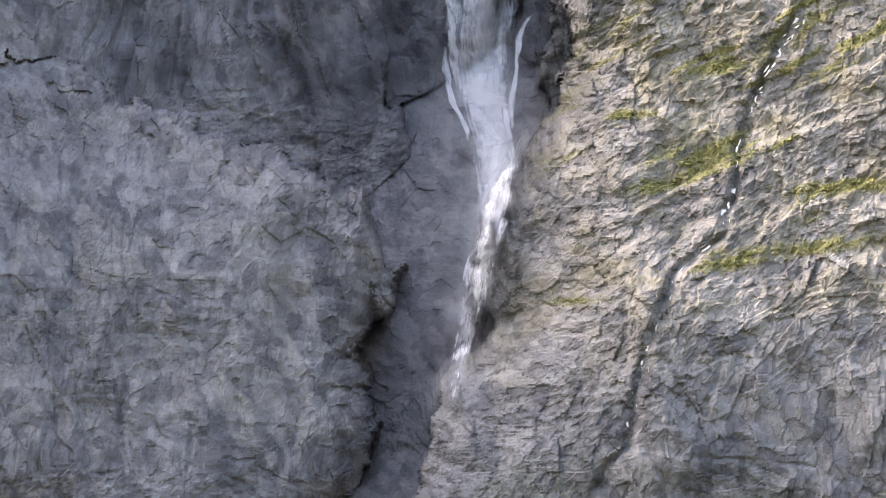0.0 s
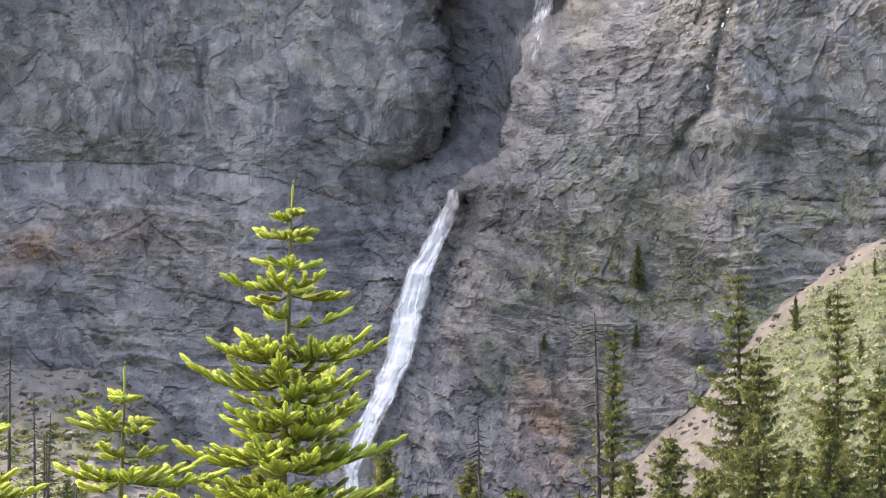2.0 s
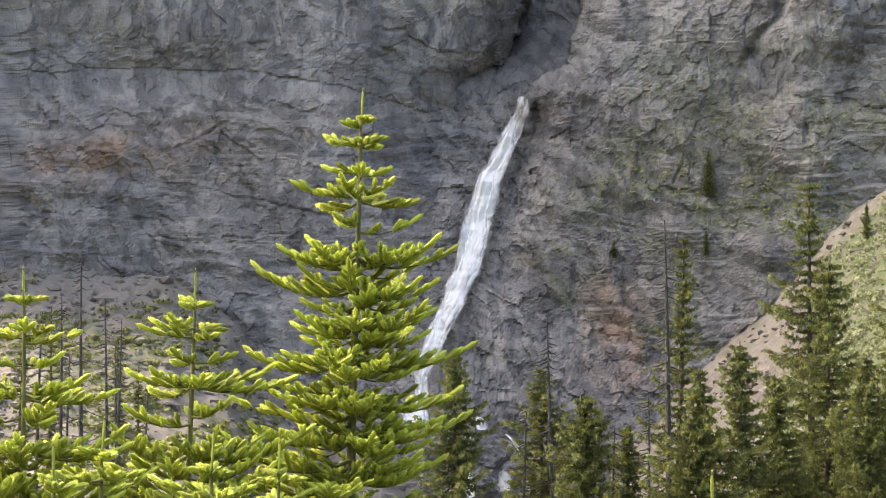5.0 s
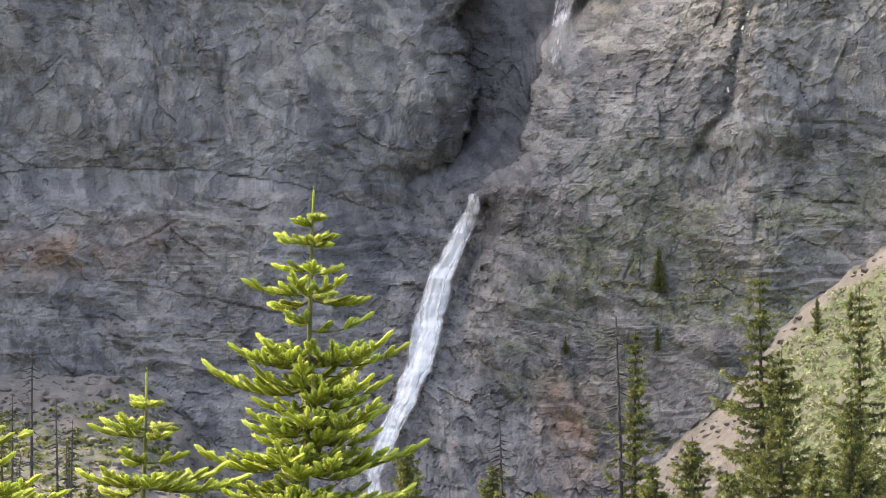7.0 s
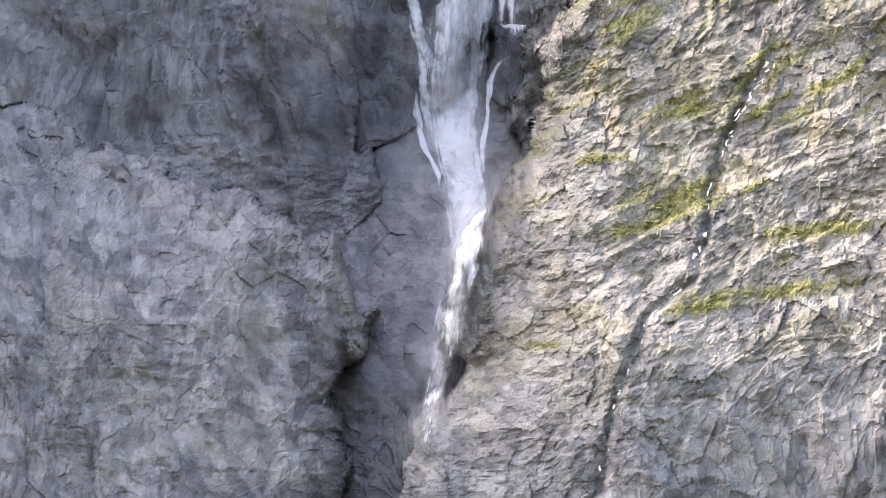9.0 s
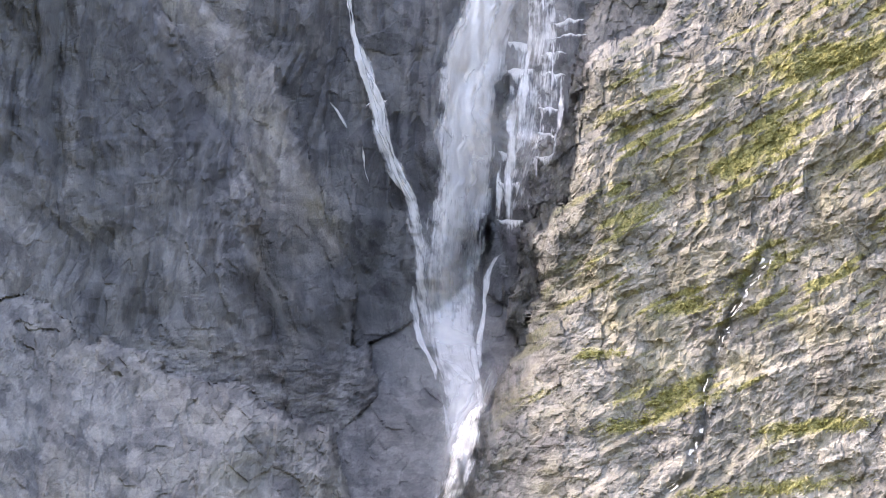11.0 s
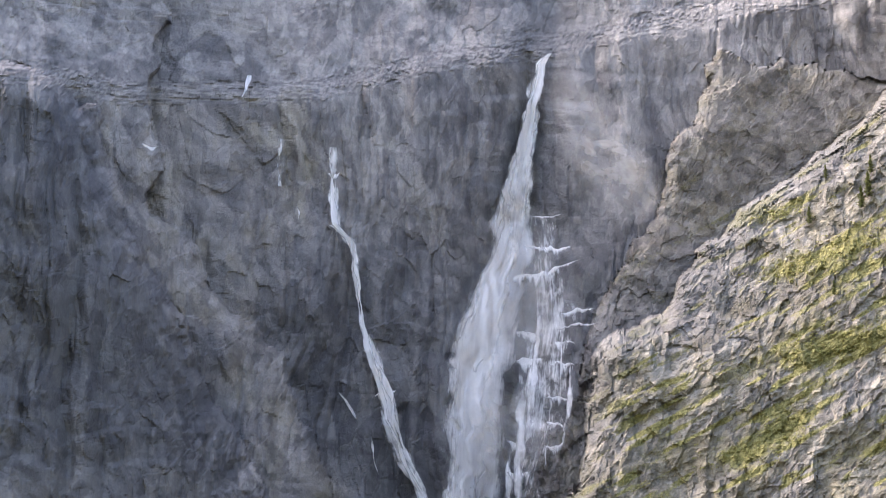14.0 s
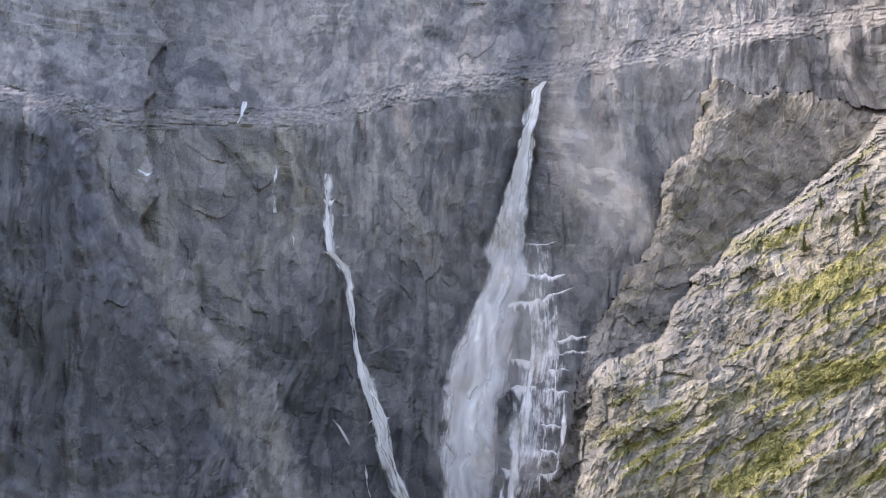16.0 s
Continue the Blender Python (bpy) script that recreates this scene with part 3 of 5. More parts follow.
    pale = np.maximum(pale, 0.35 * region(which, 3) * smooth(e, 22, 24))
    pale = np.maximum(pale, 0.3 * region(which, 4) * smooth(e, 9.3, 10.2) * smooth(fbm(b * 0.7, e * 0.7, 4, 303), -0.2, 0.7))
    ledges = smooth(fbm(b * 0.9 - e * 0.5, e * 2.4 - b * 0.9, 5, 304), 0.0, 0.8) * smooth(e, 12.5, 15)
    # pale slabs on the buttress crest, its lit edge painted in with them
    pale = np.maximum(pale, 0.25 * region(which, 4) * smooth(crest, 1.7, 0.3) * smooth(e, 11, 13) * smooth(fbm(b * 1.4, e * 1.4, 4, 309), -0.6, 0.3))
    pale = np.maximum(pale, 0.8 * patch(b, e, [(-0.75, 18.6, 0.22, 0.9, -0.12), (-0.4, 18.1, 0.18, 0.6, -0.1), (-0.1, 17.6, 0.12, 0.4, 0), (0.55, 19.6, 0.35, 1.0, -0.5)]))
    # shade painted left of the rib
    wet_shade = np.maximum(wet_shade, high * under * smooth(b - line(RIB_L, e) + 0.2 * fbm(b * 2, e, 3, 325), 0.1, -0.2) * smooth(b, -8, -4) * (0.7 + 0.3 * streaks))
    wet_shade = np.maximum(wet_shade, 0.5 * region(which, 3) * smooth(e, 24.6, 22.8))
    # shade painted left of the ridge
    wet_shade = np.maximum(wet_shade, high * under * smooth(ridge, -0.1, 0.2) * smooth(b, -12, -7) * smooth(e, 18, 21) * (0.85 + 0.15 * streaks))
    # spray-wet flank; the dim edge above it is shade put into the colour
    wet_shade = np.maximum(wet_shade, 0.8 * region(which, 5) * smooth(b - line(RIGHT_EDGE, e) + 0.5 * fbm(b * 1.5, e * 1.5, 4, 326), 1.0, 0.2) * smooth(e, 11.5, 13.5) * smooth(e, 29, 27))
    brown = smooth(b - line(RIB_L, e) + 0.32 * fbm(b * 2.5, e * 1.2, 5, 321), -0.1, 0.1) * smooth(b - line(RIB_R, e) + 0.32 * fbm(b * 2.5, e * 1.2, 5, 322), 0.08, -0.08)
    brown = brown * smooth(e, 16.8, 18.3) * smooth(e, 28.2, 27.2) * (0.25 + 0.75 * smooth(fbm(b * 3.0, e * 0.9, 5, 323), -0.3, 0.3))
    pale = np.maximum(pale, 0.4 * brown)
    wet_shade = wet_shade * (1 - 0.75 * brown)
    # shade of the left wall and the recess, put into the rock colour
    stain_shade = smooth(ridge, 0.0, 0.15) * smooth(e, 18.5, 21) * smooth(e, 28.0, 27.0) * smooth(b, -9.5, -5.5)
    stain_shade = np.maximum(stain_shade, 0.75 * smooth(b - line(RIB_R, e) + 0.3 * fbm(b * 1.5, e * 0.8, 4, 331), 0.0, 0.4) * smooth(b, 6.4, 5.2) * smooth(e, 15.5, 17.5) * smooth(e, 25.5, 23.8) * region(which, 0, 1, 6))
    stain_shade = np.maximum(stain_shade, 0.5 * patch(b, e, [(-1.2, 19.4, 1.0, 1.6, -0.5), (6.1, 24.6, 0.7, 1.7, 0.2)]))
    stain_shade = np.maximum(stain_shade, 0.8 * patch(b + 0.12 * fbm(b * 4, e * 4, 3, 334), e, [(1.95, 4.6, 0.13, 1.0, 0), (1.45, 4.3, 0.1, 0.8, 0), (-0.5, 7.9, 0.8, 0.6, 0.6), (2.45, 4.9, 0.08, 0.8, 0)]))
    # the right edge's shade, painted darker once more
    stain_shade = np.maximum(stain_shade, 0.9 * region(which, 5) * smooth(b - line(RIGHT_EDGE, e) + 0.6 * fbm(b * 1.5, e * 1.5, 5, 335), 1.0, 0.3) * smooth(e, 12.5, 14.5))
    # the spur's unlit face, painted darker
    stain_shade = np.maximum(stain_shade, 0.4 * region(which, 3))
    soil = region(which, 5, 3) * smooth(e, 12, 21) * (0.25 + 0.6 * smooth(fbm(b * 0.9 - e * 0.4, e * 1.6 - b * 0.6, 4, 332), -0.5, 0.5))
    veg = patch(b, e, GREENS) * 0.42 + 0.20 * ledges + 0.08 * smooth(e, 11, 13.5) * smooth(fbm(b * 0.6 - 0.2 * e, e * 1.1 - 0.4 * b, 4, 324), -0.5, 0.5)
    veg += 0.36 * smooth(fbm(b * 1.2 - e * 0.5, e * 7 - b * 3.1, 4, 333), 0.2, 0.8) * smooth(e, 13, 19)
    veg *= region(which, 5) + 0.5 * region(which, 3)
    pale = pale * (1 - 0.75 * region(which, 5) * smooth(e, 18.5, 22.5))
    scrub = 0.75 * smooth(b - line(RIGHT_EDGE, e), 0.2, 1.8) * region(which, 5) * smooth(e, 11.0, 8.6) * smooth(e, 2.5, 4.5) * smooth(fbm(b * 0.8, e * 1.5, 4, 305), -0.7, 0.6)
    rust = 0.12 * smooth(e, 9.6, 8.6) + patch(b, e, [(2.9, 4.3, 0.7, 0.9, 0), (2.5, 5.2, 0.3, 0.6, 0), (-7.0, 7.8, 1.5, 0.5, 2)]) * 0.8
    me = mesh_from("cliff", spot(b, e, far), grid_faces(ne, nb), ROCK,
                   dict(wet_shade=wet_shade, pale=pale, veg=veg, scrub=scrub, rust=rust, tone=tone, stain_shade=stain_shade, soil=soil))
    ob = new("cliff", me)
    tagged(ob, "grey layered limestone mountain wall, wet and dark round the falls", "cliff", kind="structure")
    return b1, e1, far


CLIFF_B, CLIFF_E, CLIFF_FAR = build_cliff()


def cliff_far(b, e, r=0):
    """The distance of the cliff at a bearing and a rise; r: the nearest within so many cells."""
    i = np.clip(np.round(np.interp(e, CLIFF_E, np.arange(len(CLIFF_E)))).astype(int), r, len(CLIFF_E) - 1 - r)
    j = np.clip(np.round(np.interp(b, CLIFF_B, np.arange(len(CLIFF_B)))).astype(int), r, len(CLIFF_B) - 1 - r)
    best = CLIFF_FAR[i, j]
    for di in range(-r, r + 1):
        for dj in range(-r, r + 1):
            best = np.minimum(best, CLIFF_FAR[i + di, j + dj])
    return best


def hill_far(b, e):
    under = np.clip(line(HILL_TOP, b, 0) - e, 0, 40)
    return 560 - 26 * under - 9 * (b - 6) + 5 * fbm(b * 0.8, e * 0.8, 4, 401) + 1.2 * fbm(b * 4, e * 4, 3, 402)


def talus_far(b, e):
    under = np.clip(line(TALUS_TOP, b, 0) - e, 0, 40)
    return 640 - 30 * under + 5 * fbm(b * 0.7, e * 0.7, 4, 411) + 1.5 * fbm(b * 5, e * 5, 3, 412)


def build_slope(name, top, far_of, b0, b1, mat, veg_of, label, category):
    """A slope whose upper rim is a line of (bearing, rise); past the rim it drops away behind."""
    nb, ns = 210, 150
    bs = np.linspace(b0, b1, nb)
    b, s = np.meshgrid(bs, np.linspace(0, 1, ns))
    rim = line(top, b, 0) + 0.10 * fbm(b * 3, b * 0, 4, 421)
    e = rim - (rim + 0.45) * s ** 1.2
    far = far_of(b, e)
    pts = spot(b, e, far)
    crest = pts[:1].copy()
    crest[0, :, 1] += 60
    crest[0, :, 2] -= 15
    pts = np.concatenate([crest, pts])
    veg = veg_of(b, e)
    veg = np.concatenate([veg[:1], veg])
    ob = new(name, mesh_from(name, pts, grid_faces(ns + 1, nb), mat, dict(veg=veg), flat=False))
    return tagged(ob, label, category, kind="structure")


def hill_green(b, e):
    under = line(HILL_TOP, b, 0) - e
    return smooth(b + 0.9 * under + 0.5 * fbm(b * 1.2, e * 1.2, 4, 431), 7.1, 7.9) * smooth(under, 0.12, 0.4)


build_slope("hillside", HILL_TOP, hill_far, 0.8, 14.0, EARTH, hill_green, "steep bare earth slope with green scrub over its crown", "hillside")
build_slope("talus_slope", TALUS_TOP, talus_far, -14.0, 0.4, SCREE,
            lambda b, e: 0.8 * smooth(fbm(b * 1.0, e * 2.0, 4, 441), -0.1, 0.6) * smooth(line(TALUS_TOP, b, 0) - e, 0.1, 0.9),
            "grey brown scree slope at the cliff foot with sparse scrub", "scree slope")


def build_ground():
    n = 160
    r = np.concatenate([[0], np.geomspace(1.5, 4800, n - 1)])
    a, rr = np.meshgrid(np.linspace(0, 2 * math.pi, 97), r)
    x, y = rr * np.sin(a), rr * np.cos(a)
    z = np.where(rr < 300, 0.25 * fbm(x / 9, y / 9, 4, 451) * smooth(rr, 2, 12), -1.2) - 1.2 * smooth(rr, 120, 300) * (rr < 300)
    # the valley's other side, behind the path
    z = z + 900 * smooth(-y, 900, 3600)
    ob = new("ground", mesh_from("ground", np.stack([x, y, z], -1), grid_faces(n, 97), SOIL, dict(veg=np.full(x.size, 0.5)), flat=False))
    tagged(ob, "dark mossy forest floor of the valley", "ground", kind="structure")


build_ground()


# ---- water ----
def sheet(name, left, right, lift, mat, parent, n=26, step=0.05, thick=0.0, seed=0, label="", wave=0.3, clear=4, fade=0.0, ragged=0.03, ends=0.0):
    """A sheet of falling water between two lines of (bearing, rise), a little in front of the rock."""
    es = [p[1] for p in left]
    e = np.arange(max(es), min(es), -step)
    lb, rb = line(left, e), line(right, e)
    mid = (lb + rb)[:, None] / 2
    lb = lb + ragged * fbm(e * 1.9, e * 0 + seed, 4, seed + 1)
    rb = rb + ragged * fbm(e * 1.9, e * 0 + seed, 4, seed + 2)
    u = np.linspace(0, 1, n)
    b = lb[:, None] * (1 - u) + rb[:, None] * u
    b = b + 0.03 * fbm(e[:, None] * 2.2 + 0 * u, u * 2 + 0 * e[:, None], 3, seed)
    ee = e[:, None] + 0 * u
    far = cliff_far(b, ee, clear) - lift
    for _ in range(3):
        far[1:-1] = np.minimum(far[1:-1], (far[:-2] + far[2:]) / 2 + 0.2)
    far = far - wave * fbm(u * 7 + 0 * ee, ee * 1.3, 4, seed + 5) - wave
    v = (e.max() - ee) * M / 30
    run = (e.max() - ee) / (e.max() - e.min())
    uv = np.stack([(b - mid) * M / 30 + seed, v], -1)
    me = mesh_from(name, spot(b, ee, far), grid_faces(len(e), n), mat,
                   dict(across=np.broadcast_to(u, b.shape), thick=thick - fade * run - ends * (1 - np.sqrt(np.sin(np.pi * np.clip(run, 0, 1))))), uv, flat=False)
    return part(name, me, parent, label)


def thing(name, label, category, group="", kind=""):
    return tagged(new(name), label, category, group, kind)


UPPER_L = [(5.10, 28.50), (4.86, 28.3), (4.75, 27.91), (4.55, 27.36), (4.42, 26.71), (4.22, 26.27), (4.05, 25.9), (3.92, 25.39), (3.78, 24.62), (3.56, 24.13), (3.25, 23.63), (2.98, 23.09),
           (2.90, 22.3), (2.82, 21.6), (2.80, 21.0), (2.74, 20.4), (2.70, 19.5), (2.70, 18.9), (2.8, 17.8)]
UPPER_R = [(5.29, 28.52), (5.14, 28.23), (5.04, 27.79), (4.92, 27.25), (4.85, 26.7), (4.86, 26.26), (4.86, 25.71), (4.82, 25.16), (4.78, 24.61), (4.70, 24.17), (4.5, 23.6), (4.38, 22.83),
           (4.25, 21.95), (4.12, 21.18), (4.05, 20.41), (4.0, 19.75), (3.98, 18.9), (3.8, 17.8)]
VEIL_L = [(4.62, 25.9), (4.45, 24.8), (4.2, 23.6), (4.1, 22.4), (4.0, 21.0), (3.85, 19.8), (3.75, 19.0)]
VEIL_R = [(4.84, 25.9), (5.30, 25.3), (5.60, 24.7), (5.85, 23.9), (5.98, 23.2), (5.75, 22.48), (5.67, 21.71), (5.48, 21.05), (5.18, 20.4), (4.88, 19.74), (4.42, 19.0)]
PLUNGE_L = [(2.45, 20.1), (2.30, 19.3), (2.28, 18.4), (2.34, 17.9), (2.48, 17.3), (2.62, 16.9), (2.88, 16.4), (3.0, 15.7), (2.92, 15.1), (2.74, 14.5), (2.56, 13.77), (2.43, 13.0), (2.33, 12.23), (2.22, 11.5)]
PLUNGE_R = [(4.1, 20.1), (4.05, 19.3), (3.92, 18.7), (3.82, 17.8), (3.82, 17.1), (3.92, 16.4), (3.95, 16.0), (3.78, 15.57), (3.64, 14.9), (3.46, 14.21), (3.34, 13.4), (3.16, 12.7), (2.94, 12.12), (2.7, 11.5)]
LOWER_L = [(0.82, 9.02), (0.77, 8.65), (0.50, 8.21), (0.06, 7.49), (-0.16, 6.88), (-0.30, 6.22), (-0.43, 5.67), (-0.64, 5.12), (-0.76, 4.67), (-1.07, 4.12), (-1.23, 3.57), (-1.2, 3.02), (-1.15, 2.6)]
LOWER_R = [(1.07, 9.02), (1.05, 8.76), (0.95, 8.27), (0.60, 7.5), (0.40, 6.78), (0.33, 6.34), (0.26, 5.9), (0.02, 5.34), (-0.30, 4.68), (-0.57, 4.12), (-0.80, 3.57), (-0.84, 3.02), (-0.8, 2.6)]


def shift(points, db):
    return [(b + db, e) for b, e in points]


def inset(left, right, a, c):
    """Two lines at the shares a and c of the way from left to right."""
    es = np.array([p[1] for p in left])
    lb, rb = line(left, es), line(right, es)
    return list(zip(lb + (rb - lb) * a, es)), list(zip(lb + (rb - lb) * c, es))


def between(points, top, foot):
    """The stretch of a line from the rise top down to foot."""
    es = np.linspace(top, foot, 24)
    return list(zip(line(points, es), es))


def ribbon(name, points, wide, lift, mat, parent, thick, seed, fade=0.0, ends=0.5, label=""):
    """A narrow band of water along a line; wide: its half width, or one at each point."""
    w = np.broadcast_to(wide, len(points))
    return sheet(name, [(b - q, e) for (b, e), q in zip(points, w)], [(b + q, e) for (b, e), q in zip(points, w)], lift, mat, parent, 12, 0.03, thick, seed, label,
                 ragged=0.05, ends=ends, fade=fade)


def cascade(parent, b0, e0, b1, e1, drop, seed, thick=0.2):
    """Water that breaks white along a ledge and combs out below it."""
    n, m = max(8, int(abs(b1 - b0) / 0.03)), 14
    u, v = np.meshgrid(np.linspace(0, 1, n), np.linspace(0, 1, m))
    b = b0 + (b1 - b0) * u
    lip = e0 + (e1 - e0) * u + 0.05 * fbm(u * (b1 - b0) * 4, 0 * u, 4, seed)
    long = drop * (0.55 + 0.9 * rnd(np.floor(b * 14), 0, seed))
    e = lip - v * long + 0.02 * (1 - v)
    far = cliff_far(b, e, 2) - 2.4
    far = np.minimum(far, far.mean() + 2)
    me = mesh_from("cascade", spot(b, e, far), grid_faces(m, n), FALLING,
                   dict(across=0.5 + 0.46 * (2 * u - 1), thick=thick + 0.25 * np.exp(-v * 9) - 0.75 * v), np.stack([b * M / 30 + seed, v * drop * M / 30], -1), flat=False)
    part("cascade", me, parent)


falls = thing("waterfall", "tall white waterfall spreading over dark ledges", "waterfall", kind="structure")
sheet("upper_fall", UPPER_L, UPPER_R, 2.0, FALLING, falls, 60, 0.045, 0.26, 3, ragged=0.10, ends=0.3)
core_l, core_r = inset(UPPER_L, UPPER_R, 0.10, 0.72)
sheet("core", core_l, core_r, 3.2, FALLING, falls, 40, 0.045, 0.30, 7, ragged=0.12, ends=0.35, fade=0.1)
core_l, core_r = inset(between(UPPER_L, 28.5, 23.8), UPPER_R, 0.08, 0.92)
sheet("spout", core_l, core_r, 4.2, DENSE, falls, 26, 0.04, 0.22, 13, fade=0.7, ragged=0.05)
sheet("veil", VEIL_L, VEIL_R, 1.2, FALLING, falls, 50, 0.045, -0.04, 17, ragged=0.12, ends=0.25)
ribbon("tuft", [(4.25, 26.1), (4.08, 25.6), (3.95, 25.1), (3.92, 24.75)], 0.12, 2.6, FALLING, falls, 0.1, 19)
LEDGE_CASCADES = [(4.58, 25.34, 5.50, 25.30, 0.22, -0.05), (4.55, 24.76, 5.64, 24.66, 0.35, 0.10), (3.75, 24.05, 5.80, 24.42, 0.32, 0.16), (4.3, 23.12, 5.0, 23.10, 0.45, 0.14),
                  (5.2, 23.44, 6.07, 23.50, 0.3, 0.05), (5.2, 23.18, 6.10, 23.21, 0.25, 0.02), (4.32, 22.53, 4.95, 22.55, 0.55, 0.22), (5.0, 22.86, 5.65, 22.84, 0.4, 0.08),
                  (5.02, 22.50, 5.62, 22.44, 0.4, 0.08), (4.9, 21.84, 5.56, 21.80, 0.45, 0.04), (4.9, 21.28, 5.38, 21.22, 0.4, 0.0), (4.12, 20.98, 4.56, 20.96, 0.5, 0.16),
                  (4.87, 20.84, 5.36, 20.86, 0.4, 0.04), (4.12, 20.30, 4.60, 20.29, 0.5, 0.12), (4.08, 19.66, 4.70, 19.64, 0.45, 0.08), (3.2, 19.9, 3.95, 19.7, 0.7, 0.05),
                  (3.0, 22.3, 3.7, 22.6, 0.6, 0.05), (3.3, 23.5, 4.2, 23.7, 0.5, 0.08), (2.85, 21.0, 3.6, 21.3, 0.7, 0.03)]
for i, (b0, e0, b1, e1, drop, thick) in enumerate(LEDGE_CASCADES):
    cascade(falls, b0, e0, b1, e1, 1.35 * drop, 700 + i, thick - 0.06)
COLUMNS = [([(4.95, 23.85), (4.84, 23.1), (4.72, 22.5), (4.62, 21.6), (4.55, 21.0)], 0.11, 0.12), ([(4.48, 22.5), (4.45, 21.4), (4.40, 20.3), (4.35, 19.2)], 0.12, 0.14),
           ([(5.32, 23.4), (5.30, 22.6), (5.24, 21.9)], 0.07, 0.06), ([(5.52, 22.8), (5.46, 21.9), (5.36, 21.2), (5.25, 20.6)], 0.07, 0.05),
           ([(5.05, 22.4), (5.02, 21.5), (4.96, 20.6), (4.9, 20.1)], 0.06, 0.04), ([(4.2, 21.0), (4.18, 20.2), (4.1, 19.4)], 0.09, 0.08)]
for i, (pts, wide, thick) in enumerate(COLUMNS):
    ribbon("column", pts, wide, 2.0, FALLING, falls, thick, 740 + i)
sheet("middle_fall", PLUNGE_L, PLUNGE_R, 3.0, FALLING, falls, 48, 0.045, 0.17, 23, fade=0.10, ragged=0.08, ends=0.3)
sheet("middle_core", *inset(between(PLUNGE_L, 17.2, 11.8), PLUNGE_R, 0.15, 0.85), 4.0, FALLING, falls, 30, 0.045, -0.04, 29, fade=0.04, ragged=0.06, ends=0.35)
RIBBONS = [([(2.42, 19.3), (2.52, 18.4), (2.62, 17.9), (2.72, 17.3)], 0.13, 0.12), ([(2.36, 18.4), (2.42, 17.8), (2.55, 17.3), (2.78, 16.8), (2.95, 16.3)], 0.09, 0.18),
           ([(4.42, 19.14), (4.12, 18.92), (3.96, 18.54), (3.86, 17.99), (3.77, 17.33), (3.70, 16.6)], 0.07, 0.20), ([(2.82, 16.98), (3.20, 16.82), (3.52, 16.5), (3.64, 16.0)], 0.09, 0.24),
           ([(3.05, 19.3), (3.02, 18.4), (3.08, 17.5), (3.2, 16.9)], 0.17, 0.10), ([(3.55, 19.2), (3.5, 18.2), (3.52, 17.4)], 0.12, 0.02), ([(3.60, 17.3), (3.66, 16.9), (3.74, 16.4)], 0.14, 0.14),
           ([(2.95, 16.6), (3.10, 15.9), (3.12, 15.2), (3.02, 14.5)], 0.10, 0.0)]
for i, (pts, wide, thick) in enumerate(RIBBONS):
    ribbon("ribbon", pts, wide, 4.4, FALLING, falls, thick, 760 + i)
left_fall = thing("side_fall", "thin white side fall joining the main one", "waterfall", kind="structure")
SIDE_L = [(0.26, 26.7), (0.30, 26.2), (0.33, 25.6), (0.38, 25.15), (0.66, 24.92), (0.84, 24.5), (0.96, 23.9), (1.06, 23.2), (1.12, 22.75), (1.36, 21.95), (1.44, 21.4), (1.77, 20.63), (2.13, 20.08), (2.26, 19.5), (2.3, 18.9)]
SIDE_R = [(0.56, 26.7), (0.60, 26.2), (0.66, 25.6), (0.74, 25.1), (0.92, 24.9), (1.02, 24.5), (1.10, 23.9), (1.22, 23.2), (1.50, 22.68), (1.86, 21.95), (1.93, 21.3), (2.18, 20.63), (2.52, 20.08), (2.66, 19.5), (2.85, 18.9)]
sheet("side_sheet", SIDE_L, SIDE_R, 1.5, FALLING, left_fall, 24, 0.03, 0.10, 31, ragged=0.05, ends=0.12)
ribbon("side_thread", [(0.36, 26.7), (0.40, 26.2), (0.42, 25.6), (0.50, 25.2), (0.78, 24.93), (0.92, 24.5), (1.03, 23.9), (1.12, 23.2), (1.22, 22.75), (1.5, 22.0), (1.62, 21.4), (1.95, 20.63), (2.35, 20.0)], 0.06, 2.2, FALLING, left_fall, 0.25, 33, ends=0.2)
ribbon("side_thread", [(1.40, 22.7), (1.66, 22.0), (1.80, 21.4), (2.02, 20.8), (2.30, 20.25)], 0.07, 2.4, FALLING, left_fall, 0.22, 36)
for i, (b0, e0, b1, e1, drop) in enumerate([(0.32, 26.15, 0.62, 26.2, 0.25), (0.32, 25.2, 0.8, 24.95, 0.2), (0.62, 24.98, 0.95, 24.9, 0.25), (1.12, 22.75, 1.5, 22.7, 0.4), (1.36, 21.9, 1.85, 21.95, 0.4)]):
    cascade(left_fall, b0, e0, b1, e1, drop, 780 + i, 0.1)
ribbon("side_thread", [(0.62, 22.0), (0.86, 21.65), (1.10, 21.28)], 0.035, 1.0, FALLING, left_fall, 0.12, 34)
ribbon("side_thread", [(1.25, 21.3), (1.38, 20.7), (1.52, 20.2)], 0.035, 1.0, FALLING, left_fall, 0.12, 35)
low_fall = thing("lower_fall", "solid white lower fall sliding down a dark cleft", "waterfall", kind="structure")
sheet("lower_sheet", shift(LOWER_L, -0.03), shift(LOWER_R, 0.03), 2.5, CHURN, low_fall, 40, 0.03, 0.10, 41, ragged=0.05, wave=0.4, ends=0.35)
sheet("lower_core", *inset(LOWER_L, LOWER_R, 0.10, 0.85), 3.0, CHURN, low_fall, 30, 0.03, 0.10, 43, ragged=0.06, wave=0.4, fade=0.15, ends=0.2)
brook = thing("brook", "thin broken white brook running down a mossy cleft", "stream", kind="structure")
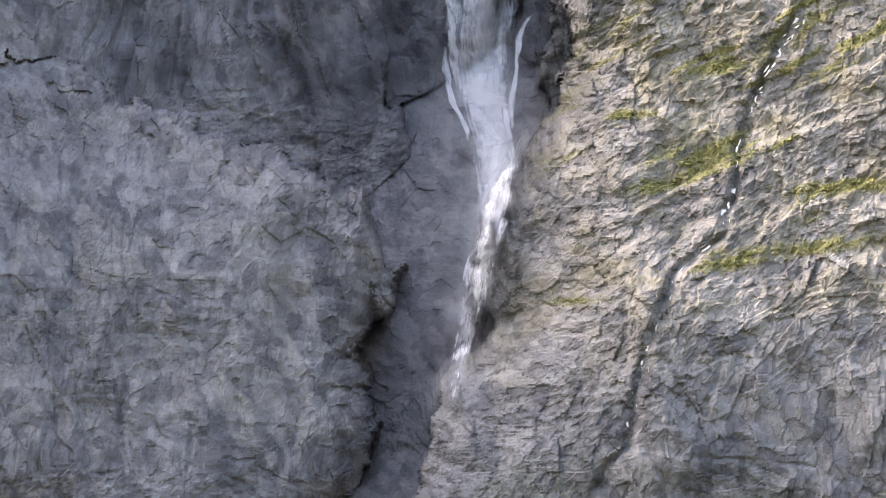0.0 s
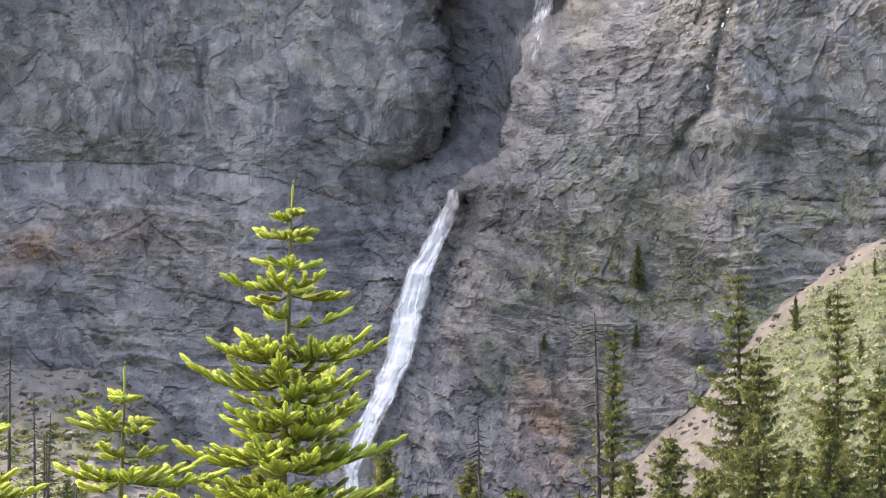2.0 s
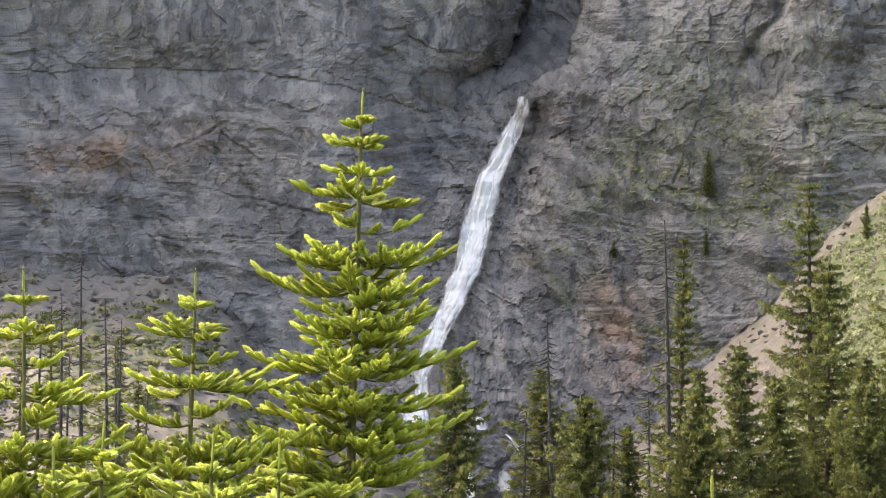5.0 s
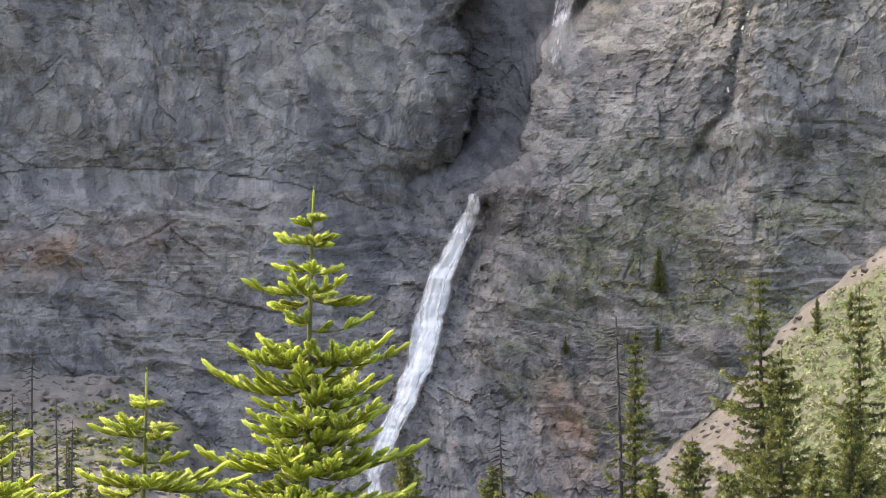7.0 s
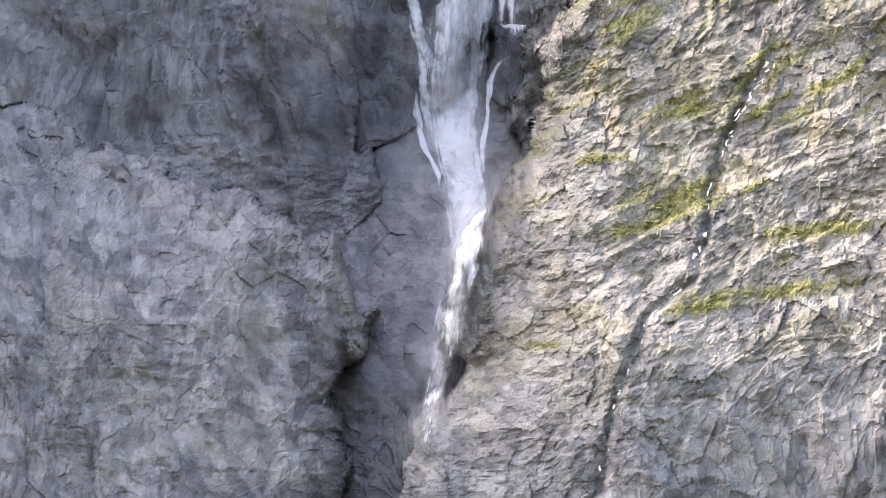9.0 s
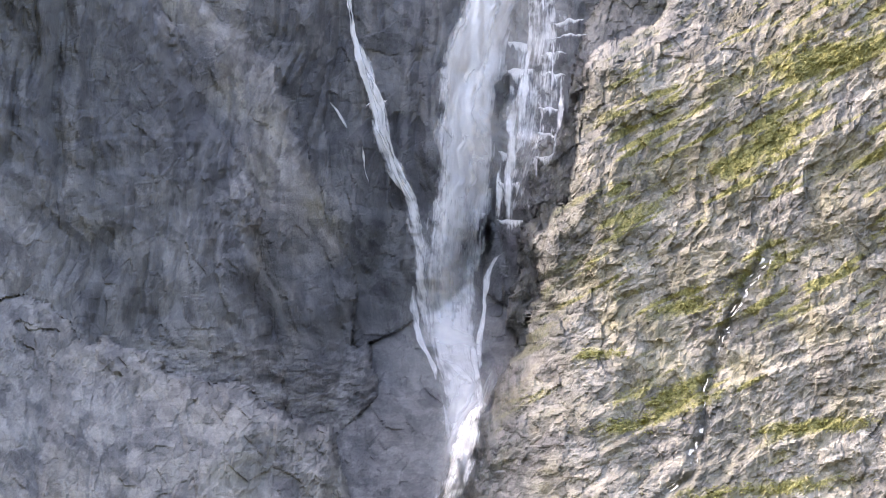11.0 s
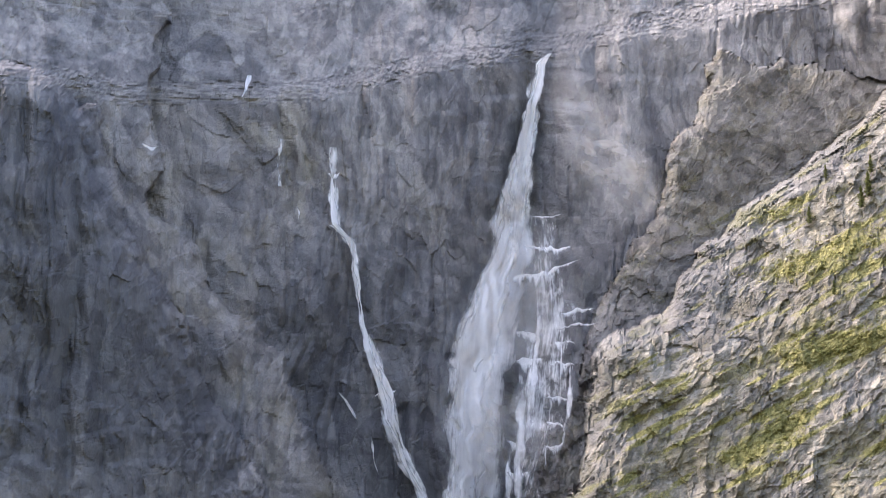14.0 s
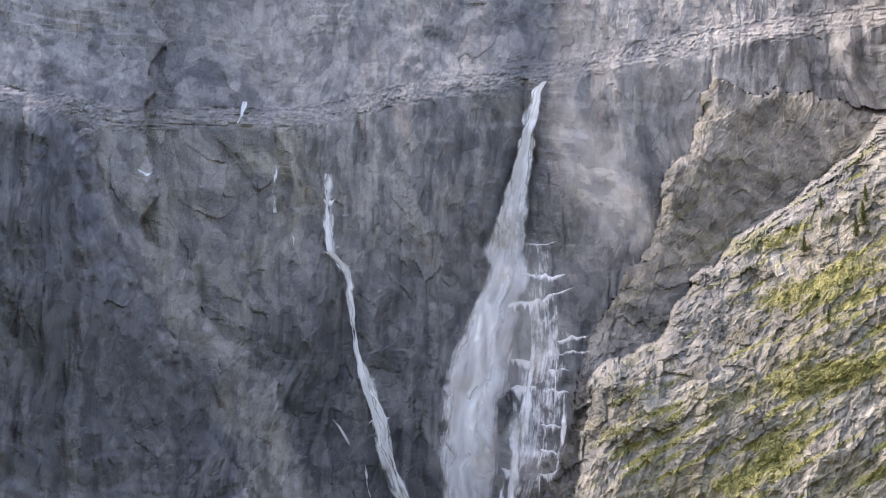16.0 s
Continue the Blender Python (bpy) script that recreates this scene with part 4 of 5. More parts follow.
rng = np.random.default_rng(53)
for i in range(44):
    start = rng.uniform(17.3, 18.8) if i % 5 < 2 else rng.uniform(10.8, 14.9) if i % 5 < 4 else rng.uniform(14.9, 17.3)
    es = np.linspace(start, start - rng.uniform(0.04, 0.18), 4)
    c = line(STREAM, es) + rng.uniform(-0.09, 0.09) + np.cumsum(rng.uniform(-0.035, 0.035, 4))
    w = rng.uniform(0.008, 0.026)
    sheet("brook_thread", list(zip(c - w, es)), list(zip(c + w, es)), 0.9, DENSE, brook, 6, 0.02, -0.06, 530 + i, ragged=0.04, ends=0.3)


# ---- trees ----
def tube(points, radii, sides=6):
    """A tapered limb along points: vertices and quads."""
    points, radii = np.asarray(points, float), np.asarray(radii, float)
    d = np.gradient(points, axis=0)
    d /= np.linalg.norm(d, axis=1)[:, None] + 1e-9
    ref = np.where(np.abs(d[:, 2:3]) > 0.9, [[1.0, 0, 0]], [[0, 0, 1.0]])
    s = np.cross(d, ref)
    s /= np.linalg.norm(s, axis=1)[:, None]
    t = np.cross(s, d)
    a = np.linspace(0, 2 * math.pi, sides, endpoint=False)
    ring = points[:, None] + radii[:, None, None] * (np.cos(a)[None, :, None] * s[:, None] + np.sin(a)[None, :, None] * t[:, None])
    n = len(points)
    i = np.arange((n - 1) * sides)
    r, c = i // sides, i % sides
    f = np.stack([r * sides + c, r * sides + (c + 1) % sides, (r + 1) * sides + (c + 1) % sides, (r + 1) * sides + c], 1)
    return ring.reshape(-1, 3), f


def joined(pieces):
    verts, faces, base = [], [], 0
    for v, f in pieces:
        verts.append(v)
        faces.append(f + base)
        base += len(v)
    return np.concatenate(verts), np.concatenate(faces)


def frames_along(start, way, up_hint=(0, 0, 1)):
    way = way / (np.linalg.norm(way, axis=-1, keepdims=True) + 1e-9)
    side = np.cross(way, np.broadcast_to(np.asarray(up_hint, float), way.shape))
    side /= np.linalg.norm(side, axis=-1, keepdims=True) + 1e-6
    return way, side, np.cross(side, way)


def needles(starts, ways, lengths, count, size, width, rng, fresh0, fresh1, core=0.0):
    """Needle-clad shoots: thin triangles set round each shoot's axis, leaning forward at its tip; core: the radius of the green stem inside."""
    k = len(starts)
    way, side, up = frames_along(starts, ways)
    t = (np.arange(count) + 0.5) / count
    t = np.broadcast_to(t, (k, count)) + rng.uniform(-0.5, 0.5, (k, count)) / count
    ang = np.arange(count) * 2.39996 + rng.uniform(0, 6.28, (k, 1)) + rng.uniform(-0.3, 0.3, (k, count))
    lean = np.radians(np.where(t > 0.93, 35, 68)) + rng.uniform(-0.2, 0.2, (k, count))
    rad = np.cos(ang)[..., None] * side[:, None] + np.sin(ang)[..., None] * up[:, None]
    root = starts[:, None] + way[:, None] * (t * lengths[:, None])[..., None]
    ln = size * (0.75 + 0.35 * rng.random((k, count))) * (1 - 0.35 * t ** 5)
    tip = root + (np.sin(lean)[..., None] * rad + np.cos(lean)[..., None] * way[:, None]) * ln[..., None]
    tang = np.cross(rad, way[:, None]) * (width * 0.5)
    v = np.stack([root - tang, root + tang, tip], 2).reshape(-1, 3)
    f = np.arange(len(v)).reshape(-1, 3)
    fr = np.repeat((fresh0[:, None] + (fresh1 - fresh0)[:, None] * t).ravel(), 3)
    if core:
        a = np.linspace(0, 2 * math.pi, 5, endpoint=False)
        ring = np.cos(a)[None, :, None] * side[:, None] + np.sin(a)[None, :, None] * up[:, None]
        base = starts[:, None] + ring * core * 0.8
        mid = starts[:, None] + way[:, None] * (lengths * 0.85)[:, None, None] + ring * core
        end = (starts + way * (lengths + core)[:, None])[:, None]
        cv = np.concatenate([base, mid, end], 1)
        i = np.arange(5)
        j = (i + 1) % 5
        one = np.concatenate([np.stack([i, j, j + 5], 1), np.stack([i, j + 5, i + 5], 1), np.stack([i + 5, j + 5, 0 * i + 10], 1)])
        cf = (one[None] + 11 * np.arange(k)[:, None, None]).reshape(-1, 3) + len(v)
        cfr = np.concatenate([np.repeat(fresh0[:, None], 5, 1), np.repeat(fresh1[:, None], 6, 1)], 1).ravel()
        v, f, fr = np.concatenate([v, cv.reshape(-1, 3)]), np.concatenate([f, cf]), np.concatenate([fr, cfr])
    return v, f, fr


def young_spruce(name, x, y, top, seed, spread=0.42, shown=2.6, label="", size=0.024, whorl=0.30):
    """A young spruce in new growth: trunk, leader, and whorls of upturned branches clad in needles, each branch a part."""
    rng = np.random.default_rng(seed)
    tree = thing("young_spruce", label, "spruce", "young spruces")
    tree.location = (x, y, 0)
    zs = np.linspace(0, top - 0.22, 14)
    bow = 0.02 * np.sin(zs * 1.3 + seed)
    pts = np.stack([bow, 0.015 * np.cos(zs * 1.7 + seed), zs], 1)
    me = mesh_from("trunk", *tube(pts, 0.006 + 0.0095 * (top - zs) ** 1.05, 8), GREEN_BARK, flat=False)
    part("trunk", me, tree, "slender grey green trunk")
    lead_root = pts[-1]
    lead_way = np.array([0.012 * math.sin(seed), 0.0, 0.24])
    v, f, fr = needles(lead_root[None], lead_way[None], np.array([0.22]), 320, size * 0.6, 0.006, rng, np.array([0.35]), np.array([0.7]), 0.007)
    stem_v, stem_f = tube([lead_root, lead_root + lead_way * 0.9], [0.006, 0.004])
    part("leader", mesh_from("leader", v, f, YOUNG, dict(fresh=fr)), tree, "upright leading shoot")
    part("leader_stem", mesh_from("leader_stem", stem_v, stem_f, GREEN_BARK, flat=False), tree)
    h = 0.19
    turn = rng.uniform(0, 6.28)
    level = 0
    while h < shown and top - h > 0.15:
        full = level % 2 == 1 or h < 0.3
        n = (3 if h < 0.3 else 6 if h < 0.9 else 7) if full else 3 if h < 0.9 else 5
        turn += 0.6 + rng.uniform(0, 0.5)
        for q in range(n):
            a = turn + q * 2 * math.pi / n + rng.uniform(-0.25, 0.25)
            reach = spread * min(1.3 * h, 0.62 + 0.55 * h) * (1.0 if full else 0.6) * rng.uniform(0.55, 1.2)
            if h < 0.32:
                reach = 0.035 + 0.05 * rng.random()
            lift = rng.uniform(0.0, 0.32) - 0.10 * h
            root = np.array([0.02 * math.sin((top - h) * 1.3 + seed), 0, top - h + rng.uniform(-0.03, 0.03)])
            out = np.array([math.cos(a), math.sin(a), 0])
            s = np.linspace(0, 1, 9)
            arc = root + out * (s * reach)[:, None] + np.array([0, 0, 1]) * (reach * (lift * s - 0.28 * s * (1 - s) * 2.0 * min(1, h)))[:, None]
            branch_v, branch_f = tube(arc, (0.004 + 0.009 * reach) * (1.05 - 0.8 * s), 5)
            starts, ways, lens, f0, f1 = [], [], [], [], []

            def shoot(p, w, ln, a0, a1):
                starts.append(p), ways.append(w), lens.append(ln), f0.append(a0), f1.append(a1)

            end = arc[-1]
            fwd = arc[-1] - arc[-2]
            fwd /= np.linalg.norm(fwd)
            shoot(end - fwd * 0.02, fwd + [0, 0, 0.12], min(0.10, 0.03 + 0.25 * reach) * rng.uniform(0.8, 1.2), 0.85, 1.0)
            sidev = np.array([-math.sin(a), math.cos(a), 0])
            stations = max(2, int(reach / 0.075))
            for m in range(stations):
                u = 0.12 + 0.86 * (m + rng.uniform(0.1, 0.9)) / stations
                p = np.array([np.interp(u, s, arc[:, c]) for c in range(3)])
                inner = u < 0.35
                shoot(p, fwd, 0.075, 0.3 + 0.4 * u, 0.4 + 0.45 * u)
                for sgn in (-1, 1):
                    if rng.random() < 0.12:
                        continue
                    ln = (0.05 + 0.32 * reach * (1.05 - u)) * rng.uniform(0.7, 1.25)
                    w = fwd * rng.uniform(0.55, 1.0) + sidev * sgn * rng.uniform(0.5, 0.95) + np.array([0, 0, rng.uniform(-0.05, 0.3)])
                    w /= np.linalg.norm(w)
                    old = max(0.0, ln - 0.07)
                    if old > 0.03:
                        shoot(p, w, old, 0.3, 0.6)
                        for e in range(int(old / 0.07)):
                            pp = p + w * old * rng.uniform(0.3, 0.95)
                            ww = w * 0.8 + fwd * rng.uniform(-0.2, 0.7) - sidev * sgn * rng.uniform(-0.3, 0.5) + np.array([0, 0, rng.uniform(-0.1, 0.25)])
                            shoot(pp, ww, 0.045 + 0.03 * rng.random(), 0.5, 1.0)
                    shoot(p + w * old * 0.95, w + [0, 0, 0.12], min(ln, 0.07) * rng.uniform(0.8, 1.2), 0.25 if inner else 0.6, 0.6 if inner else 1.0)
            v, f, fr = needles(np.array(starts), np.array(ways), np.array(lens), 46, size, 0.014, rng, np.array(f0), np.array(f1), 0.014)
            limb = part("branch", mesh_from("branch", branch_v, branch_f, GREEN_BARK, flat=False), tree)
            part("needles", mesh_from("needles", v, f, YOUNG, dict(fresh=fr)), limb)
        h += whorl * 0.5 * rng.uniform(0.85, 1.2) * (1 if h < 0.8 else 0.62)
        level += 1
    return tree


def old_spruce_meshes(height, width, seed, sparse=0.0, ragged=0.42):
    """Trunk and crown of a tall narrow spruce with drooping, uneven branches."""
    rng = np.random.default_rng(seed)
    zs = np.linspace(0, height, 16)
    lean = 0.012 * height * np.sin(zs / height * 2.2 + seed)
    axis = np.stack([lean, 0.5 * lean, zs], 1)
    trunk = [tube(axis, 0.012 * height * (1.02 - zs / height) ** 0.9 + 0.012, 7)]
    starts, ways, lens, f0, f1 = [], [], [], [], []
    turn = 0.0
    z = 0.08 * height
    gap_dir = rng.uniform(0, 6.28, 5)
    while z < height * 0.985:
        q = 1 - z / height
        n = 5 if q > 0.08 else 4
        turn += 1.1 + rng.uniform(0, 0.6)
        for m in range(n):
            a = turn + m * 6.283 / n + rng.uniform(-0.3, 0.3)
            prof = width * (0.12 + 0.88 * min(1, q * 1.9) ** 0.8) * (0.72 + 0.28 * q)
            reach = prof * rng.uniform(1 - ragged * 1.3, 1 + ragged * 0.8) * (1 + 0.35 * math.sin(z * 2.3 + seed + 2 * a))
            if rng.random() < sparse:
                reach *= 0.35
            out = np.array([math.cos(a), math.sin(a), 0])
            root = np.array([np.interp(z, zs, lean), 0.5 * np.interp(z, zs, lean), z])
            droop = rng.uniform(0.15, 0.5) * (0.4 + q)
            s = np.linspace(0, 1, 5)
            arc = root + out * (s * reach)[:, None] + np.array([0, 0, 1]) * (reach * (-droop * s + 0.38 * s ** 3))[:, None]
            trunk.append(tube(arc[::2], ((0.008 + 0.010 * reach) * (1.05 - 0.9 * s))[::2], 3))
            sidev = np.array([-out[1], out[0], 0])
            for u in np.arange(0.15, 1.0, 0.11 / max(reach, 0.25)):
                if rng.random() < 0.10 + sparse * 0.45:
                    continue
                p = np.array([np.interp(u, s, arc[:, c]) for c in range(3)])
                for sgn in (-1, 1):
                    w = out * rng.uniform(0.4, 1.0) + sidev * sgn * rng.uniform(0.3, 1.0) + np.array([0, 0, rng.uniform(-0.7, 0.15)])
                    ln = (0.10 + 0.22 * reach * (1.1 - u)) * rng.uniform(0.6, 1.4)
                    starts.append(p), ways.append(w), lens.append(ln)
                    f0.append(0.0 + 0.2 * u), f1.append(rng.uniform(0.0, 0.35) + 0.6 * u * u)
        z += 0.020 * height * rng.uniform(0.7, 1.3)
    tv, tf = joined(trunk)
    v, f, fr = needles(np.array(starts), np.array(ways), np.array(lens), 8, 0.13, 0.065, rng, np.array(f0), np.array(f1))
    return (mesh_from("trunk", tv, tf, BARK, flat=False), mesh_from("crown", v, f, OLDER, dict(fresh=np.clip(fr, 0, 1))))


def snag_mesh(height, seed, arms=70):
    rng = np.random.default_rng(seed)
    zs = np.linspace(0, height, 14)
    lean = 0.02 * height * np.sin(zs / height * 1.6 + seed)
    pieces = [tube(np.stack([lean, lean * 0.3, zs], 1), 0.010 * height * (1.02 - zs / height) ** 0.8 + 0.015, 6)]
    for _ in range(arms):
        z = height * rng.uniform(0.25, 0.98)
        a = rng.uniform(0, 6.28)
        reach = rng.uniform(0.25, 1.0) * (0.45 + 0.11 * (height - z))
        s = np.linspace(0, 1, 5)
        out = np.array([math.cos(a), math.sin(a), 0])
        arc = np.array([np.interp(z, zs, lean), 0.3 * np.interp(z, zs, lean), z]) + out * (s * reach)[:, None] + np.array([0, 0, 1]) * (reach * (-0.1 * s - 0.5 * s * s + 0.4 * s ** 4))[:, None]
        arc = arc + rng.uniform(-0.03, 0.03, arc.shape) * s[:, None]
        pieces.append(tube(arc, 0.026 * (1.05 - 0.8 * s), 4))
    v, f = joined(pieces)
    return mesh_from("dead_trunk", v, f, DEAD, flat=False)


def ground_xy(bearing, far):
    return far * math.sin(radians(bearing)), far * math.cos(radians(bearing))


def tip_height(rise, far):
    return EYE[2] + far * math.tan(radians(rise))


# bearing, rise of the tip, distance, crown half width, sparse, seed
SPRUCES = [(6.64, 7.43, 92, 1.30, 0.25, 3), (6.95, 5.9, 88, 1.15, 0.05, 4), (4.05, 6.34, 95, 0.75, 0.25, 5), (-0.41, 4.12, 90, 1.05, 0.05, 6),
           (1.30, 3.75, 92, 1.1, 0.10, 7), (2.22, 3.31, 85, 0.95, 0.0, 8), (5.26, 4.26, 84, 0.9, 0.05, 9), (4.45, 3.76, 80, 1.0, 0.0, 10),
           (8.42, 7.14, 90, 0.95, 0.30, 11), (8.2, 5.0, 84, 0.95, 0.05, 12), (7.6, 4.0, 82, 1.0, 0.05, 13), (5.9, 3.6, 86, 1.0, 0.1, 14),
           (3.05, 2.7, 95, 0.6, 0.2, 15), (9.3, 5.6, 88, 1.0, 0.1, 16), (10.2, 5.0, 90, 1.1, 0.1, 17),
           (-8.79, 4.6, 160, 1.0, 0.4, 18), (-8.25, 4.8, 165, 0.9, 0.5, 19), (-6.9, 4.25, 160, 0.9, 0.5, 20), (-6.45, 3.7, 170, 0.9, 0.4, 21)]
for bearing, rise, far, wide, sparse, seed in SPRUCES:
    gx, gy = ground_xy(bearing, far)
    high = tip_height(rise, far)
    tree = thing("spruce", "tall dark green spruce with uneven drooping branches", "spruce", "spruces at the wood's edge")
    tree.location = (gx, gy, -0.3)
    trunk_me, crown_me = old_spruce_meshes(high + 0.3, wide * 1.5, seed, sparse)
    part("trunk", trunk_me, tree)
    part("crown", crown_me, tree)

SNAGS = [(3.66, 6.62, 93, 1), (1.5, 4.75, 91, 2), (-7.5, 5.88, 120, 3), (-8.3, 4.72, 115, 4), (2.75, 2.6, 86, 5), (-6.95, 4.6, 120, 6),
         (-8.1, 5.05, 118, 7), (-7.15, 5.0, 122, 8), (-6.85, 4.2, 117, 9), (-7.75, 3.9, 121, 10), (-6.3, 3.5, 124, 11), (0.98, 3.0, 90, 12), (3.35, 3.2, 89, 13)]
for bearing, rise, far, seed in SNAGS:
    gx, gy = ground_xy(bearing, far)
    ob = tagged(new("snag", snag_mesh(tip_height(rise, far) + 0.3, seed)), "bare grey dead spruce with broken twigs", "dead tree", "dead trees")
    ob.location = (gx, gy, -0.3)

YOUNG_SPRUCES = [(-2.29, 9.14, 16.0, 0.42, 21, "bright yellow green young spruce in fresh growth"),
                 (-5.48, 5.59, 15.5, 0.50, 22, "smaller bright green young spruce in fresh growth"),
                 (-8.75, 5.56, 15.0, 0.50, 24, "bright green young spruce at the thicket's end"),
                 (4.58, 1.75, 12.0, 0.50, 25, "low green spruce sapling with a fresh leader"),
                 (-5.02, 2.5, 13.5, 0.50, 26, "low green spruce sapling with a fresh leader"),
                 (-7.1, 2.7, 14.2, 0.55, 27, "bushy low young spruce in fresh growth"),
                 (-3.7, 2.3, 14.4, 0.55, 28, "bushy low young spruce in fresh growth"),
                 (-8.1, 2.2, 13.0, 0.55, 29, "bushy low young spruce in fresh growth")]
for bearing, rise, far, spread, seed, label in YOUNG_SPRUCES:
    gx, gy = ground_xy(bearing, far)
    young_spruce("young_spruce", gx, gy, tip_height(rise, far), seed, spread, 0.35 + far * math.tan(radians(rise - 0.5)), label=label)


# ---- scrub, stones, far trees, spray ----
def clumps(name, places, radius, leaf, count, mat, seed, label, category):
    """Low leafy bushes: domes of many small leaves, as one object."""
    rng = np.random.default_rng(seed)
    k = len(places)
    d = rng.normal(size=(k, count, 3))
    d[..., 2] = np.abs(d[..., 2]) * 0.8
    d /= np.linalg.norm(d, axis=-1, keepdims=True)
    r = radius[:, None] * rng.uniform(0.55, 1.05, (k, count))
    c = places[:, None] + d * r[..., None] * np.array([1.25, 1.25, 0.8])
    u = rng.normal(size=(k, count, 3))
    u -= 0.7 * d * (u * d).sum(-1, keepdims=True)
    u /= np.linalg.norm(u, axis=-1, keepdims=True)
    w = np.cross(u, d)
    s = leaf * rng.uniform(0.6, 1.3, (k, count, 1)) * (radius[:, None, None] / radius.mean())
    v = np.stack([c - u * s, c + w * s * 0.6, c + u * s, c - w * s * 0.6], 2).reshape(-1, 3)
    f = np.arange(len(v)).reshape(-1, 4)
    # leaves facing up get the lighter colour, a painted light from above
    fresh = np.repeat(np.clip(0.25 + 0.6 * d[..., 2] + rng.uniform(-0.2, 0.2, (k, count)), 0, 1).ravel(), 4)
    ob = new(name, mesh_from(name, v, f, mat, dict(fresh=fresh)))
    return tagged(ob, label, category, kind="stuff")


def stones(name, places, radius, mat, seed, label):
    """Broken angular stones as one object."""
    rng = np.random.default_rng(seed)
    bm = bmesh.new()
    bmesh.ops.create_icosphere(bm, subdivisions=1, radius=1.0)
    base = np.array([v.co[:] for v in bm.verts])
    tri = np.array([[v.index for v in f.verts] for f in bm.faces])
    bm.free()
    k = len(places)
    v = base[None] * rng.uniform(0.6, 1.25, (k, len(base), 1)) * rng.uniform(0.6, 1.3, (k, 1, 3)) * np.array([1.2, 1, 0.75])
    v = places[:, None] + v * radius[:, None, None]
    f = (tri[None] + len(base) * np.arange(k)[:, None, None]).reshape(-1, 3)
    ob = new(name, mesh_from(name, v.reshape(-1, 3), f, mat, dict(veg=np.zeros(k * len(base)))))
    return tagged(ob, label, "stones", kind="stuff")


def scatter(n, b0, b1, e0, e1, seed):
    rng = np.random.default_rng(seed)
    return rng.uniform(b0, b1, n), rng.uniform(e0, e1, n), rng


b, e, rng = scatter(26000, 5.5, 13.5, -0.2, 8.2, 501)
under = line(HILL_TOP, b, 0) - e
keep = (under > 0.12) & (hill_green(b, e) > 0.35 + 0.3 * rng.random(len(b)))
b, e = b[keep][:4200], e[keep][:4200]
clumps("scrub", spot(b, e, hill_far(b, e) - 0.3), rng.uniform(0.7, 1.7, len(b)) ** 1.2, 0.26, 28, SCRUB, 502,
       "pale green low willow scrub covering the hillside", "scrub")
b, e, rng = scatter(9000, 2.5, 13, -0.2, 8.2, 503)
under = line(HILL_TOP, b, 0) - e
keep = (under > 0.05) & (hill_green(b, e) < 0.4) & (rng.random(len(b)) < 0.5)
b, e = b[keep][:900], e[keep][:900]
stones("hill_stones", spot(b, e, hill_far(b, e)), rng.uniform(0.15, 0.9, len(b)) ** 2 + 0.15, EARTH, 504, "pale broken stones lying on bare earth")
b, e, rng = scatter(9000, -13, 0.3, -0.3, 6.0, 505)
keep = line(TALUS_TOP, b, 0) - e > 0.03
b, e = b[keep][:3200], e[keep][:3200]
stones("talus_stones", spot(b, e, talus_far(b, e)), rng.uniform(0.2, 1.15, len(b)) ** 2.2 + 0.2, SCREE, 506, "grey broken stones strewn over the scree")
b, e, rng = scatter(9000, -13, 0.0, -0.3, 5.4, 507)
keep = (line(TALUS_TOP, b, 0) - e > 0.15) & (fbm(b * 1.0, e * 2.0, 4, 441) > 0.15)
b, e = b[keep][:1100], e[keep][:1100]
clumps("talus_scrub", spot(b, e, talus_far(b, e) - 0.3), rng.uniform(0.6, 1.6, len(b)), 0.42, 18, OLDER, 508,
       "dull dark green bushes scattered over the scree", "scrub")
# ledge scrub on the cliffs
b, e, rng = scatter(60000, 2.5, 12.5, 3.2, 27.0, 509)
green = patch(b, e, GREENS) * 0.9 + 0.55 * smooth(e, 9.5, 7.5) * smooth(fbm(b * 0.8, e * 1.5, 4, 305), 0.1, 0.7)
keep = (rng.random(len(b)) < green ** 2) & (b > line(RIGHT_EDGE, e) + 0.3) & (e > line(HILL_TOP, b, 0))
b, e = b[keep][:6500], e[keep][:6500]
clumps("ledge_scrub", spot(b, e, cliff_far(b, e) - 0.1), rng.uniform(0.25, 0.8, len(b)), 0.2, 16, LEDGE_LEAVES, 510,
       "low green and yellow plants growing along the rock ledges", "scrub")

far_trees = [old_spruce_meshes(8.0, 1.2, 60 + i, 0.05, 0.3) for i in range(2)]


def far_spruce(bearing, rise, far, high, k):
    tree = thing("far_spruce", "small dark green spruce growing high on the rock", "spruce", "far spruces")
    x, y, z = spot(bearing, rise, far)
    tree.location = (x, y, z - 0.3)
    tree.scale = (high / 8,) * 3
    part("trunk", far_trees[k % 2][0], tree)
    part("crown", far_trees[k % 2][1], tree)


FAR_SPRUCES = [(11.97, 25.45, 7), (11.8, 25.25, 6), (10.68, 25.0, 5), (11.08, 25.85, 4), (12.05, 25.9, 5), (11.1, 23.6, 4), (4.6, 7.1, 10), (4.55, 5.95, 5.5),
               (2.75, 5.9, 4)]
for i, (fb, fe, high) in enumerate(FAR_SPRUCES):
    far_spruce(fb, fe, float(cliff_far(np.array(fb), np.array(fe), 2)) - 0.4, high, i)
